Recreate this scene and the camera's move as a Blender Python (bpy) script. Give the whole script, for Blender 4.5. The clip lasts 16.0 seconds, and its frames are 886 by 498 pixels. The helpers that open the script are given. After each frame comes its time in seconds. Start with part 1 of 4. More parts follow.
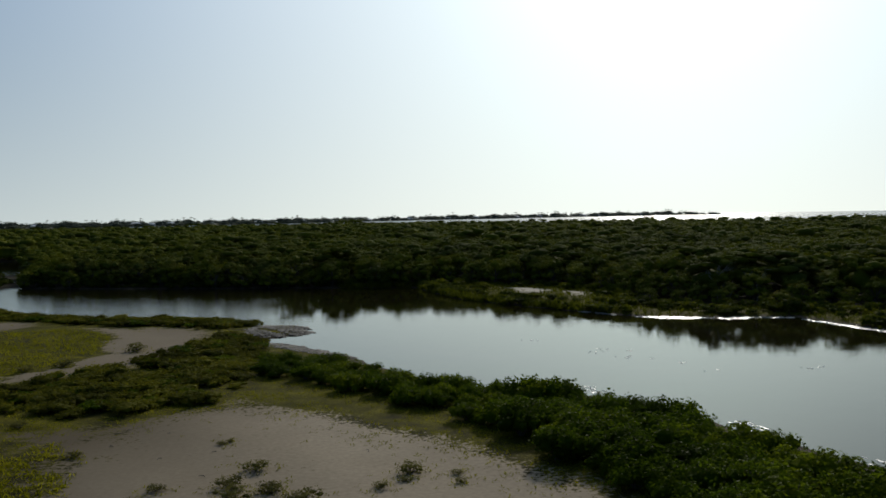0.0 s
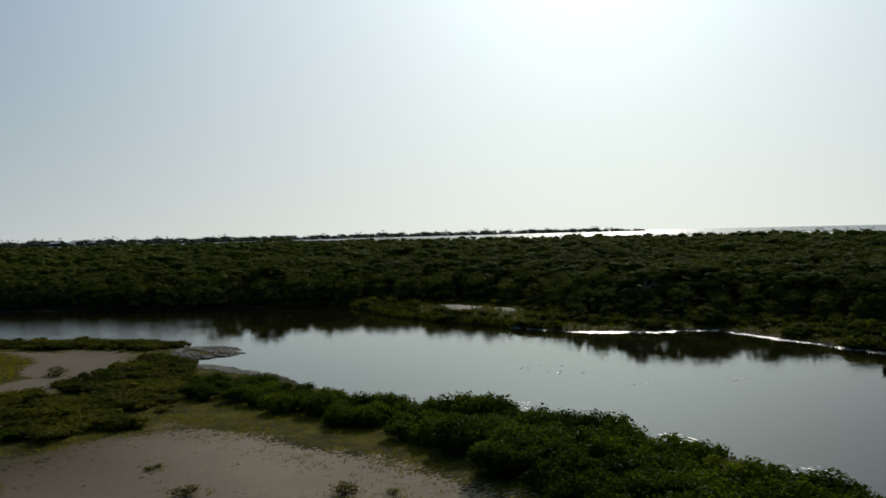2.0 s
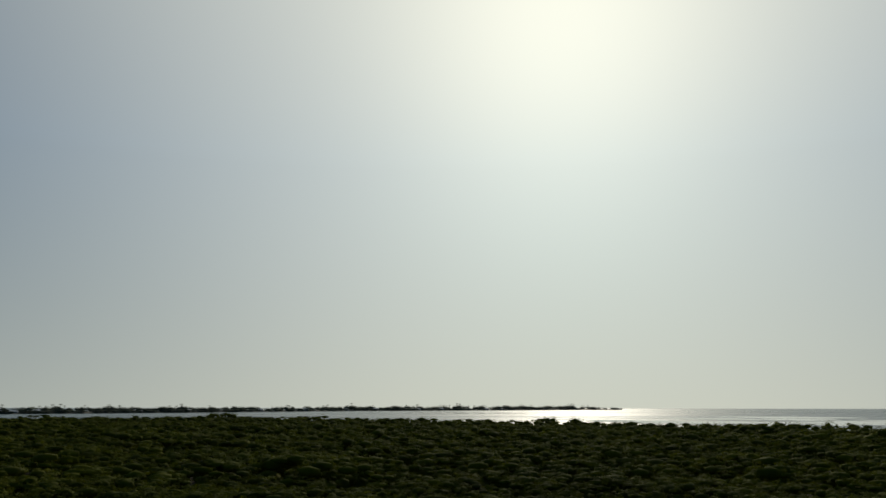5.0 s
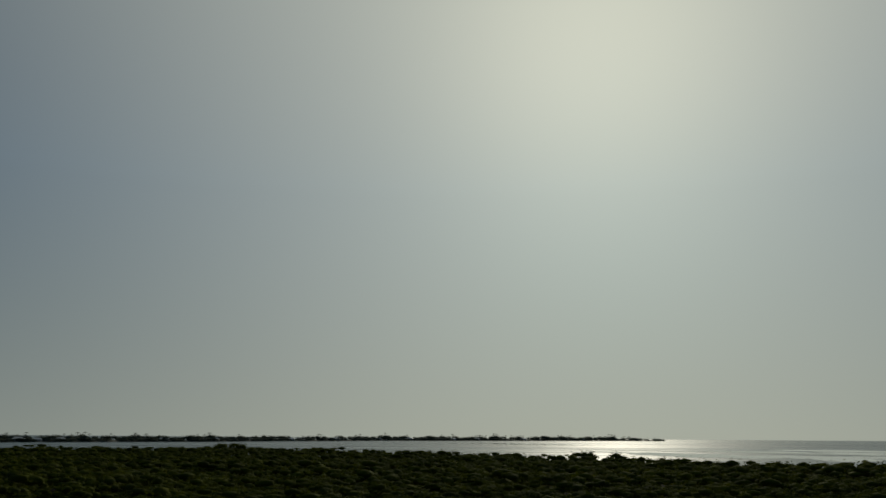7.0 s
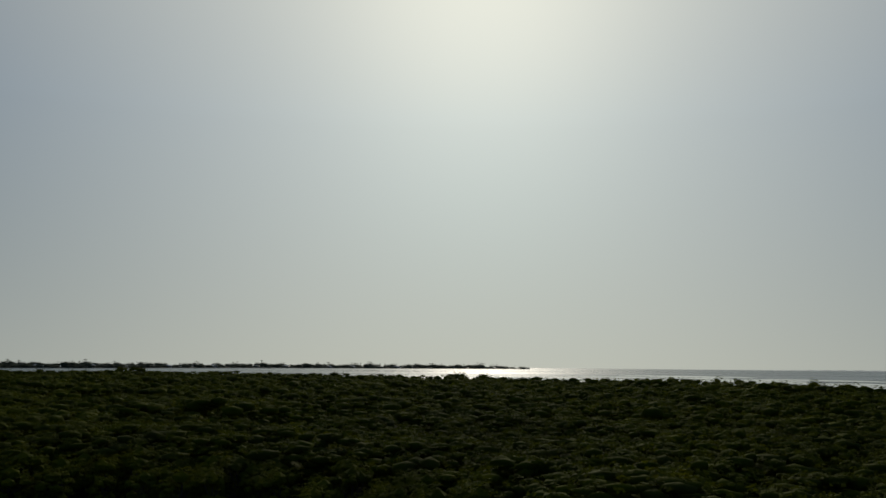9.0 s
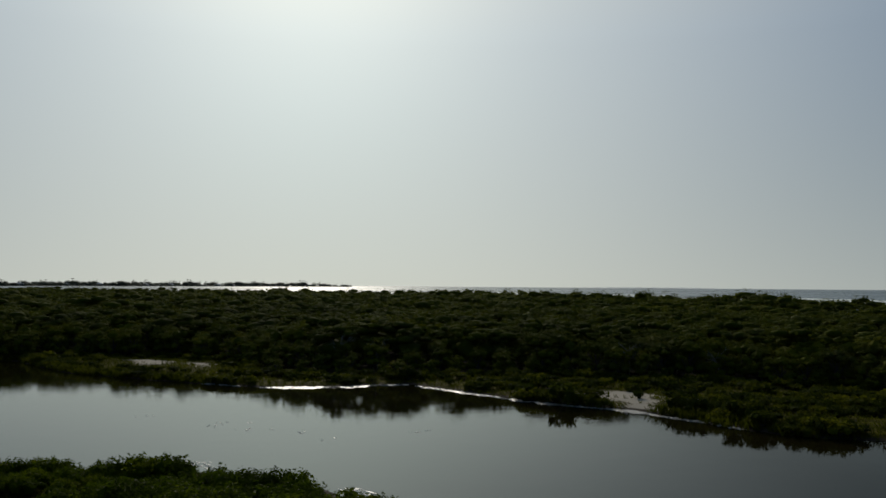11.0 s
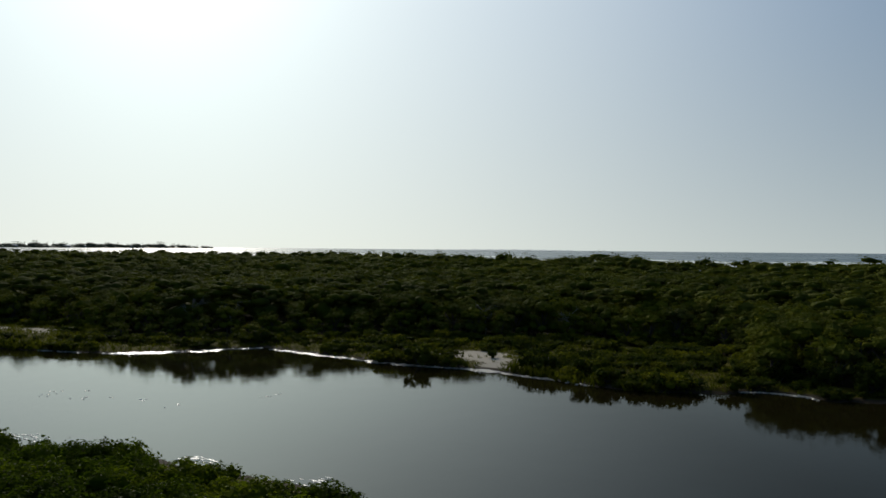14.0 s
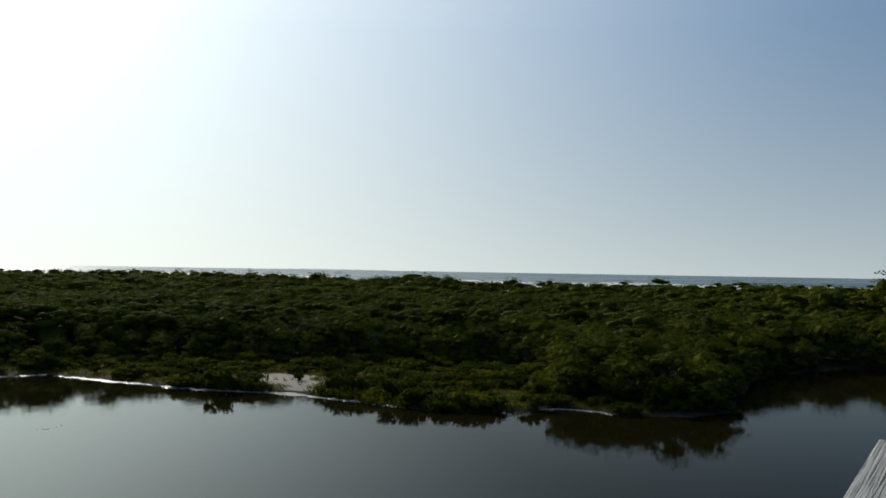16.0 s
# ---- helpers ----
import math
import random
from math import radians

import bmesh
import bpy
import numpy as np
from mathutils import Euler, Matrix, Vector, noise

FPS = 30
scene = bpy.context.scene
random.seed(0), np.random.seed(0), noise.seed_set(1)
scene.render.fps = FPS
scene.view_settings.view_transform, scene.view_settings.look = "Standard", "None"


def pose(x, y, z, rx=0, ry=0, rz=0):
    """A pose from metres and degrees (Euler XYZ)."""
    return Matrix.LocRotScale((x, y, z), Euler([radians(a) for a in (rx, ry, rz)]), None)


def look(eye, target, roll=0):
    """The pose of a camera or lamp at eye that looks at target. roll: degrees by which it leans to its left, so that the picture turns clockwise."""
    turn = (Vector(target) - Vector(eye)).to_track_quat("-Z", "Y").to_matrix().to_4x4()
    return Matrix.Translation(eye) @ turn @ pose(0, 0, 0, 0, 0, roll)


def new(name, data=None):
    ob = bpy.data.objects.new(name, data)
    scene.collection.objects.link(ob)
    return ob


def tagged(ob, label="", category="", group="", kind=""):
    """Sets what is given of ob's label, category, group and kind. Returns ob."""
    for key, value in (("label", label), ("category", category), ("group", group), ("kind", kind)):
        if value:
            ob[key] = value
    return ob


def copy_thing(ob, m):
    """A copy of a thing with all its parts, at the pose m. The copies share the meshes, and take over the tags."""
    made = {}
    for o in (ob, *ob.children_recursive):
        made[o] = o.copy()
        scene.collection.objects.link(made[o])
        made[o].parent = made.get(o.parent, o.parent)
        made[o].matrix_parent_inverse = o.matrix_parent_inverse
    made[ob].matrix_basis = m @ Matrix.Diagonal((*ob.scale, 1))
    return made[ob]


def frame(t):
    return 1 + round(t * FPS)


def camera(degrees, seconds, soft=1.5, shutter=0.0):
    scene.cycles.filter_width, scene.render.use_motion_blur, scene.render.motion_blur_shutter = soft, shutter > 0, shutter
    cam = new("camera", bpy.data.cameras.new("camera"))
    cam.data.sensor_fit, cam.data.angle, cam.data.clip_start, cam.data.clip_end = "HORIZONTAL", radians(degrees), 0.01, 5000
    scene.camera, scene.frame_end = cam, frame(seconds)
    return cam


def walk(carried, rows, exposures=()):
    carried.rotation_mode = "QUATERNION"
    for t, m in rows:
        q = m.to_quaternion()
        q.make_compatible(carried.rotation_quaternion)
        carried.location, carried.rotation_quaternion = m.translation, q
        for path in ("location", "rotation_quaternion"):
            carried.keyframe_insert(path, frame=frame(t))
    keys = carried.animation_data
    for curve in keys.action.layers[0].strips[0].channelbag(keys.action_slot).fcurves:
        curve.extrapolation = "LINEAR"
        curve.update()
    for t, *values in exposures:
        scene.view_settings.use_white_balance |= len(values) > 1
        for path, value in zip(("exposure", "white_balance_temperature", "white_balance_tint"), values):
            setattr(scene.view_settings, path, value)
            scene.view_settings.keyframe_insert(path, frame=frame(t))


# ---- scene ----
# A tidal pond among mangroves, seen from a wooden lookout tower. x to the right, y ahead, z up; water level z = 0.
cam = camera(54.88, 16.0, soft=1.6)
ROWS = [
    (0, -0.00, -0.00, 8.04, -0.00, -2.18, 0.96),
    (0.5, -0.09, 0.02, 8.04, -4.06, -3.20, 0.07),
    (1, -0.11, -0.01, 8.02, -4.85, -3.26, 0.06),
    (1.5, -0.10, -0.00, 8.03, -3.34, -3.28, 0.35),
    (2, -0.11, 0.05, 8.02, -4.68, -1.08, 1.26),
    (2.5, -0.05, 0.10, 8.03, -5.37, 0.38, 0.95),
    (3, 0.00, 0.16, 8.05, -7.33, 1.32, 0.26),
    (3.5, 0.07, 0.12, 7.95, -9.36, 2.23, 0.75),
    (3.7, 0.31, 0.99, 7.98, -9.22, 2.45, 0.65),
    (3.8, 0.80, 2.83, 8.05, -8.93, 2.77, 0.50),
    (3.9, 1.58, 5.72, 8.20, -8.57, 3.21, 0.40),
    (4, 2.46, 9.01, 8.40, -8.31, 3.48, 0.40),
    (4.1, 3.39, 12.49, 8.70, -8.03, 3.83, 0.30),
    (4.3, 5.25, 19.44, 9.60, -8.17, 5.78, 0.10),
    (4.5, 7.11, 26.39, 10.40, -7.90, 8.11, 0.35),
    (4.7, 8.98, 33.35, 11.00, -6.65, 9.92, 0.00),
    (5.2, 13.40, 49.87, 11.60, -6.30, 10.56, -0.09),
    (5.8, 18.19, 67.74, 12.00, -5.00, 12.03, -0.32),
    (6.3, 21.30, 79.33, 12.20, -3.94, 13.23, -0.51),
    (6.8, 23.24, 86.57, 12.30, -3.31, 13.61, -0.80),
    (7, 23.50, 87.54, 12.30, -3.85, 12.35, -0.40),
    (7.5, 22.33, 83.19, 12.20, -5.32, 12.22, -1.80),
    (8, 19.23, 71.60, 11.80, -7.72, 11.53, -0.95),
    (8.2, 17.54, 65.32, 11.50, -9.57, 9.18, -0.30),
    (8.7, 12.99, 47.86, 10.40, -10.86, 8.57, -0.45),
    (9.2, 8.43, 30.40, 9.60, -13.55, 7.04, -0.56),
    (9.7, 4.14, 13.91, 8.50, -16.36, 5.43, -0.67),
    (10.1, 1.24, 2.74, 8.00, -17.80, 4.61, -0.73),
    (10.3, 0.51, -0.18, 7.99, -18.02, 4.49, -0.74),
    (10.5, 0.54, -0.14, 8.01, -19.35, 3.97, -1.08),
    (11, 0.66, -0.04, 8.00, -24.09, 2.44, -0.44),
    (11.5, 0.80, 0.04, 8.00, -24.76, 3.39, 0.05),
    (12, 0.88, 0.04, 7.98, -27.38, 2.88, 0.45),
    (12.5, 1.11, 0.06, 7.97, -29.00, 0.44, 0.33),
    (13, 1.29, 0.26, 7.94, -34.03, 2.23, -1.08),
    (13.5, 1.46, 0.29, 7.95, -35.30, 1.04, 0.09),
    (14, 1.62, 0.30, 7.95, -33.06, -0.05, -0.54),
    (14.5, 1.79, 0.35, 8.01, -36.06, 1.72, -1.07),
    (15, 2.03, 0.48, 7.98, -39.59, 1.82, 1.19),
    (15.5, 2.27, 0.55, 7.96, -40.06, 0.07, -0.18),
    (16, 2.47, 0.60, 7.97, -45.39, 1.43, -0.95),
]

EXPOSURES = [(0, 0.06, 6500, 10), (1.5, -0.05, 6550, 10), (2.5, -0.29, 6620, 10), (3.5, -0.51, 6700, 10), (4.1, -0.58, 6830, 10), (4.5, -0.4, 6980, 8), (4.7, -0.48, 6980, 8),
             (6.8, -1.3, 7020, 4), (7.5, -1.25, 7020, 4), (8.0, -1.05, 7030, 4), (8.2, -0.9, 7000, 6), (10.3, -0.95, 6800, 10), (11, -0.65, 6720, 10), (11.5, -0.57, 6700, 10),
             (12.5, -0.5, 6620, 10), (13.4, -0.2, 6600, 10), (14, -0.12, 6580, 10), (15, -0.06, 6540, 10), (16, 0.1, 6500, 10)]
walk(cam, [(t, pose(x, y, z, 90 + pitch, roll, yaw)) for t, x, y, z, yaw, pitch, roll in ROWS], EXPOSURES)

# ---- sky and sun ----
SUN_AZ, SUN_EL = radians(15), radians(25)
world = bpy.data.worlds.new("sky")
scene.world = world
world.use_nodes = True
wn, wl = world.node_tree.nodes, world.node_tree.links
sky = wn.new("ShaderNodeTexSky")
sky.sky_type = "NISHITA"
sky.sun_disc = False
sky.sun_elevation, sky.sun_rotation = SUN_EL, SUN_AZ
sky.altitude, sky.air_density, sky.dust_density, sky.ozone_density = 0, 1.0, 0.15, 4.0
# thin sea haze: a white veil that thickens towards the horizon and glows round the hidden sun
tc, dot, sep = wn.new("ShaderNodeTexCoord"), wn.new("ShaderNodeVectorMath"), wn.new("ShaderNodeSeparateXYZ")
dot.operation = "DOT_PRODUCT"
sun_way = Vector((math.sin(SUN_AZ) * math.cos(SUN_EL), math.cos(SUN_AZ) * math.cos(SUN_EL), math.sin(SUN_EL)))
dot.inputs[1].default_value = sun_way
wl.new(tc.outputs["Generated"], dot.inputs[0])
wl.new(tc.outputs["Generated"], sep.inputs[0])


def sky_math(op, a, b, clamp=False):
    n = wn.new("ShaderNodeMath")
    n.operation, n.use_clamp = op, clamp
    for i, v in enumerate((a, b)):
        if isinstance(v, (int, float)):
            n.inputs[i].default_value = v
        else:
            wl.new(v, n.inputs[i])
    return n.outputs[0]


near_sun = sky_math("MAXIMUM", dot.outputs["Value"], 0.0)
rise = sky_math("ABSOLUTE", sep.outputs["Z"], 0.0)
veil = sky_math("MULTIPLY", sky_math("POWER", sky_math("SUBTRACT", 1.0, rise), 5.0), 0.45)
glow = sky_math("MULTIPLY", sky_math("POWER", near_sun, 4.4), 0.56)
glow = sky_math("ADD", glow, sky_math("MULTIPLY", sky_math("POWER", near_sun, 10.0), 0.25))
glow = sky_math("ADD", glow, sky_math("MULTIPLY", sky_math("POWER", near_sun, 60.0), 0.38))
# a thin white veil of high cloud
high = sky_math("MULTIPLY", sky_math("MULTIPLY", sky_math("SUBTRACT", rise, 0.27), 5.0, True), 0.22)
high = sky_math("MULTIPLY", high, sky_math("ADD", sky_math("MULTIPLY", sky_math("POWER", near_sun, 4.0), 0.7), 0.3))
# the haze is bright on the sun's side of the sky and thin opposite to it
sunward = sky_math("MAXIMUM", sky_math("MULTIPLY", sky_math("ADD", dot.outputs["Value"], 0.6), 0.9, True), 0.26)
veil = sky_math("MULTIPLY", sky_math("ADD", veil, high), sunward)


def tinted(amount, colour):
    n = wn.new("ShaderNodeVectorMath")
    n.operation = "SCALE"
    n.inputs[0].default_value = colour
    wl.new(amount, n.inputs["Scale"])
    return n.outputs[0]


haze = wn.new("ShaderNodeVectorMath")
haze.operation = "ADD"
wl.new(tinted(glow, (1.07, 1.0, 0.77)), haze.inputs[0])
wl.new(tinted(veil, (0.9, 1.0, 0.97)), haze.inputs[1])
blue = wn.new("ShaderNodeVectorMath")
blue.operation = "SCALE"
wl.new(sky_math("MULTIPLY", sky_math("MINIMUM", sky_math("ADD", sky_math("MULTIPLY", rise, 3.0), 0.15), 1.0), 0.061), blue.inputs["Scale"])
deep = wn.new("ShaderNodeVectorMath")
deep.operation = "MULTIPLY"
deep.inputs[1].default_value = (0.43, 1.0, 1.17)
wl.new(sky.outputs["Color"], deep.inputs[0])
wl.new(deep.outputs[0], blue.inputs[0])
lift = wn.new("ShaderNodeVectorMath")
lift.operation = "ADD"
lift.inputs[1].default_value = (0, 0, 0.22)
wl.new(tc.outputs["Generated"], lift.inputs[0])
wl.new(lift.outputs[0], sky.inputs["Vector"])
both = wn.new("ShaderNodeVectorMath")
both.operation = "ADD"
wl.new(haze.outputs[0], both.inputs[0])
wl.new(blue.outputs[0], both.inputs[1])
wn["Background"].inputs["Strength"].default_value = 1.0
wl.new(both.outputs[0], wn["Background"].inputs["Color"])
sun = new("sun", bpy.data.lights.new("sun", "SUN"))
sun.data.energy, sun.data.angle, sun.data.color = 2.3, radians(3.0), (1.0, 0.93, 0.82)
sun.matrix_world = look(sun_way * 50, (0, 0, 0))


# ---- materials ----
def material(name):
    m = bpy.data.materials.new(name)
    m.use_nodes = True
    return m, m.node_tree.nodes, m.node_tree.links, m.node_tree.nodes["Principled BSDF"]


def ramp(nodes, stops):
    r = nodes.new("ShaderNodeValToRGB")
    r.color_ramp.elements[0].position, r.color_ramp.elements[0].color = stops[0][0], (*stops[0][1], 1)
    r.color_ramp.elements[1].position, r.color_ramp.elements[1].color = stops[-1][0], (*stops[-1][1], 1)
    for p, c in stops[1:-1]:
        r.color_ramp.elements.new(p).color = (*c, 1)
    return r


def noise_node(nodes, links, scale, detail=4.0, coord="Object", rough=0.55):
    tc = nodes.new("ShaderNodeTexCoord")
    n = nodes.new("ShaderNodeTexNoise")
    n.inputs["Scale"].default_value, n.inputs["Detail"].default_value = scale, detail
    n.inputs["Roughness"].default_value = rough
    links.new(tc.outputs[coord], n.inputs["Vector"])
    return n


def math_node(nodes, links, op, a, b):
    n = nodes.new("ShaderNodeMath")
    n.operation = op
    for i, v in enumerate((a, b)):
        if isinstance(v, (int, float)):
            n.inputs[i].default_value = v
        else:
            links.new(v, n.inputs[i])
    return n.outputs[0]


def mix_node(nodes, links, fac, a, b):
    n = nodes.new("ShaderNodeMix")
    n.data_type = "RGBA"
    for sock, v in ((n.inputs[0], fac), (n.inputs[6], a), (n.inputs[7], b)):
        if isinstance(v, tuple):
            sock.default_value = (*v, 1)
        elif isinstance(v, (int, float)):
            sock.default_value = v
        else:
            links.new(v, sock)
    return n.outputs[2]


def bump_node(nodes, links, height, strength, distance, target):
    b = nodes.new("ShaderNodeBump")
    b.inputs["Strength"].default_value, b.inputs["Distance"].default_value = strength, distance
    links.new(height, b.inputs["Height"])
    links.new(b.outputs[0], target)


def leaf_material(name, dark, mid, light, through_share=0.42, patch=0.08, gloss=0.03, rough=0.8, dry=0.0):
    """Leaves: colour varies leaf by leaf, plant by plant and in wide patches; some light passes through them."""
    m, n, l, p = material(name)
    geo, info = n.new("ShaderNodeNewGeometry"), n.new("ShaderNodeObjectInfo")
    wide = noise_node(n, l, patch, 3.0)
    tc = n.new("ShaderNodeNewGeometry")
    l.new(tc.outputs["Position"], wide.inputs["Vector"])
    clump = noise_node(n, l, 0.3, 5.0)
    l.new(tc.outputs["Position"], clump.inputs["Vector"])
    a = math_node(n, l, "MULTIPLY", geo.outputs["Random Per Island"], 0.18)
    b = math_node(n, l, "MULTIPLY", info.outputs["Random"], 0.3)
    c = math_node(n, l, "ADD", math_node(n, l, "MULTIPLY", wide.outputs[0], 0.7), math_node(n, l, "MULTIPLY", clump.outputs[0], 0.85))
    s = math_node(n, l, "SUBTRACT", math_node(n, l, "ADD", math_node(n, l, "ADD", a, b), c), 0.52)
    r = ramp(n, [(0.1, dark), (0.5, mid), (0.95, light)])
    l.new(s, r.inputs[0])
    colour = r.outputs[0]
    if dry:
        # crowns of duller, grey-brown leaf among the green ones
        dull = noise_node(n, l, 0.22, 2.0)
        l.new(tc.outputs["Position"], dull.inputs["Vector"])
        dr = ramp(n, [(0.5, (0, 0, 0)), (0.68, (dry, dry, dry))])
        l.new(dull.outputs[0], dr.inputs[0])
        colour = mix_node(n, l, dr.outputs[0], colour, (0.09, 0.088, 0.036))
    l.new(colour, p.inputs["Base Color"])
    p.inputs["Roughness"].default_value = rough
    p.inputs["Specular IOR Level"].default_value = gloss
    leafy = noise_node(n, l, 3.5, 3.0)
    bump_node(n, l, leafy.outputs[0], 0.5, 0.15, p.inputs["Normal"])
    t = n.new("ShaderNodeBsdfTranslucent")
    l.new(colour, t.inputs["Color"])
    mx = n.new("ShaderNodeMixShader")
    mx.inputs[0].default_value = through_share
    l.new(p.outputs[0], mx.inputs[1])
    l.new(t.outputs[0], mx.inputs[2])
    l.new(mx.outputs[0], n["Material Output"].inputs["Surface"])
    return m


def plain_material(name, c1, c2, scale, rough=0.8, bump=0.3, dist=0.02, detail=5.0):
    m, n, l, p = material(name)
    a = noise_node(n, l, scale, detail)
    r = ramp(n, [(0.3, c1), (0.7, c2)])
    l.new(a.outputs[0], r.inputs[0])
    l.new(r.outputs[0], p.inputs["Base Color"])
    p.inputs["Roughness"].default_value = rough
    bump_node(n, l, a.outputs[0], bump, dist, p.inputs["Normal"])
    return m


MANGROVE = leaf_material("mangrove_leaves", (0.05, 0.061, 0.007), (0.1, 0.117, 0.009), (0.215, 0.207, 0.012), 0.28, 0.05, 0.02, 0.8, 0.4)
BUSH = leaf_material("shrub_leaves", (0.02, 0.036, 0.003), (0.057, 0.09, 0.004), (0.16, 0.19, 0.007), 0.5, 0.25, 0.004, 0.4)
LOWBUSH = leaf_material("saltbush_leaves", (0.04, 0.041, 0.005), (0.1, 0.1, 0.008), (0.2, 0.19, 0.014), 0.42, 0.3)
GRASS = leaf_material("saltwort", (0.06, 0.063, 0.002), (0.155, 0.155, 0.004), (0.27, 0.255, 0.008), 0.55, 0.25)
# island foliage: distance haze is put into the pale grey-green base colour
HAZYLEAF = leaf_material("hazy_island_leaves", (0.09, 0.11, 0.08), (0.17, 0.19, 0.145), (0.24, 0.26, 0.2), 0.6, 0.01)
BARK = plain_material("bark", (0.035, 0.03, 0.024), (0.095, 0.083, 0.07), 14, 0.9)
DEADWOOD = plain_material("bleached_wood", (0.18, 0.17, 0.15), (0.36, 0.34, 0.31), 10, 0.85)
ROOF_AND_HAZE = plain_material("metal_roof_and_hazy_land", (0.62, 0.62, 0.6), (0.8, 0.8, 0.78), 0.6, 0.35, 0.1)
WALL = plain_material("house_wall", (0.5, 0.48, 0.44), (0.72, 0.7, 0.66), 0.4, 0.8, 0.1)
PANE = plain_material("window_pane", (0.03, 0.035, 0.04), (0.05, 0.055, 0.06), 2, 0.1, 0.0)
FOAM = plain_material("foam", (0.7, 0.7, 0.66), (0.85, 0.85, 0.82), 20, 0.42, 0.4)
SHELL = plain_material("oyster_shell", (0.035, 0.03, 0.024), (0.2, 0.18, 0.15), 7, 0.85, 0.5, 0.03)


def ground_material():
    """Bare sand, low saltwort turf, wet mud and leaf litter, shared out by the cover of the ground."""
    m, n, l, p = material("shore_ground")
    at = n.new("ShaderNodeAttribute")
    at.attribute_name = "cover"
    sep = n.new("ShaderNodeSeparateColor")
    l.new(at.outputs["Color"], sep.inputs[0])
    fine, mid, big = (noise_node(n, l, s, 6.0) for s in (6.0, 0.9, 0.12))

    rough_edge = math_node(n, l, "ADD", math_node(n, l, "MULTIPLY", mid.outputs[0], 0.4), math_node(n, l, "MULTIPLY", fine.outputs[0], 0.6))

    def share(channel, wobble, reach=1.1):
        v = math_node(n, l, "ADD", sep.outputs[channel], math_node(n, l, "MULTIPLY", math_node(n, l, "SUBTRACT", wobble, 0.5), reach))
        r = ramp(n, [(0.38, (0, 0, 0)), (0.62, (1, 1, 1))])
        l.new(v, r.inputs[0])
        return r.outputs[0]

    sand = ramp(n, [(0.25, (0.19, 0.157, 0.112)), (0.5, (0.285, 0.238, 0.174)), (0.75, (0.4, 0.34, 0.255))])
    l.new(math_node(n, l, "ADD", math_node(n, l, "MULTIPLY", big.outputs[0], 0.6), math_node(n, l, "MULTIPLY", fine.outputs[0], 0.4)), sand.inputs[0])
    # far-shore sand is coloured paler, standing in for its sheen at grazing view
    pale = mix_node(n, l, at.outputs["Alpha"], sand.outputs[0], (0.44, 0.4, 0.33))
    turf = ramp(n, [(0.36, (0.024, 0.023, 0.004)), (0.5, (0.055, 0.051, 0.006)), (0.64, (0.14, 0.125, 0.01))])
    blades = noise_node(n, l, 19.0, 4.0)
    l.new(math_node(n, l, "ADD", math_node(n, l, "MULTIPLY", mid.outputs[0], 0.45), math_node(n, l, "MULTIPLY", blades.outputs[0], 0.55)), turf.inputs[0])
    mud = ramp(n, [(0.3, (0.02, 0.016, 0.011)), (0.7, (0.06, 0.05, 0.036))])
    l.new(mid.outputs[0], mud.inputs[0])
    litter = ramp(n, [(0.3, (0.02, 0.018, 0.01)), (0.7, (0.05, 0.042, 0.025))])
    l.new(mid.outputs[0], litter.inputs[0])
    # near sand turns darker and browner westwards
    west_dark = n.new("ShaderNodeAttribute")
    west_dark.attribute_name = "west_dark"
    pale = mix_node(n, l, west_dark.outputs["Fac"], pale, (0.092, 0.074, 0.05))
    c = mix_node(n, l, share(1, mid.outputs[0], 0.9), litter.outputs[0], turf.outputs[0])
    c = mix_node(n, l, share(0, rough_edge, 2.8), c, pale)
    wet = share(2, mid.outputs[0])
    c = mix_node(n, l, wet, c, mud.outputs[0])
    l.new(c, p.inputs["Base Color"])
    l.new(math_node(n, l, "SUBTRACT", 0.9, math_node(n, l, "MULTIPLY", wet, 0.1)), p.inputs["Roughness"])
    p.inputs["Specular IOR Level"].default_value = 0.02
    bump_node(n, l, math_node(n, l, "ADD", math_node(n, l, "MULTIPLY", fine.outputs[0], 0.3), mid.outputs[0]), 0.2, 0.04, p.inputs["Normal"])
    return m


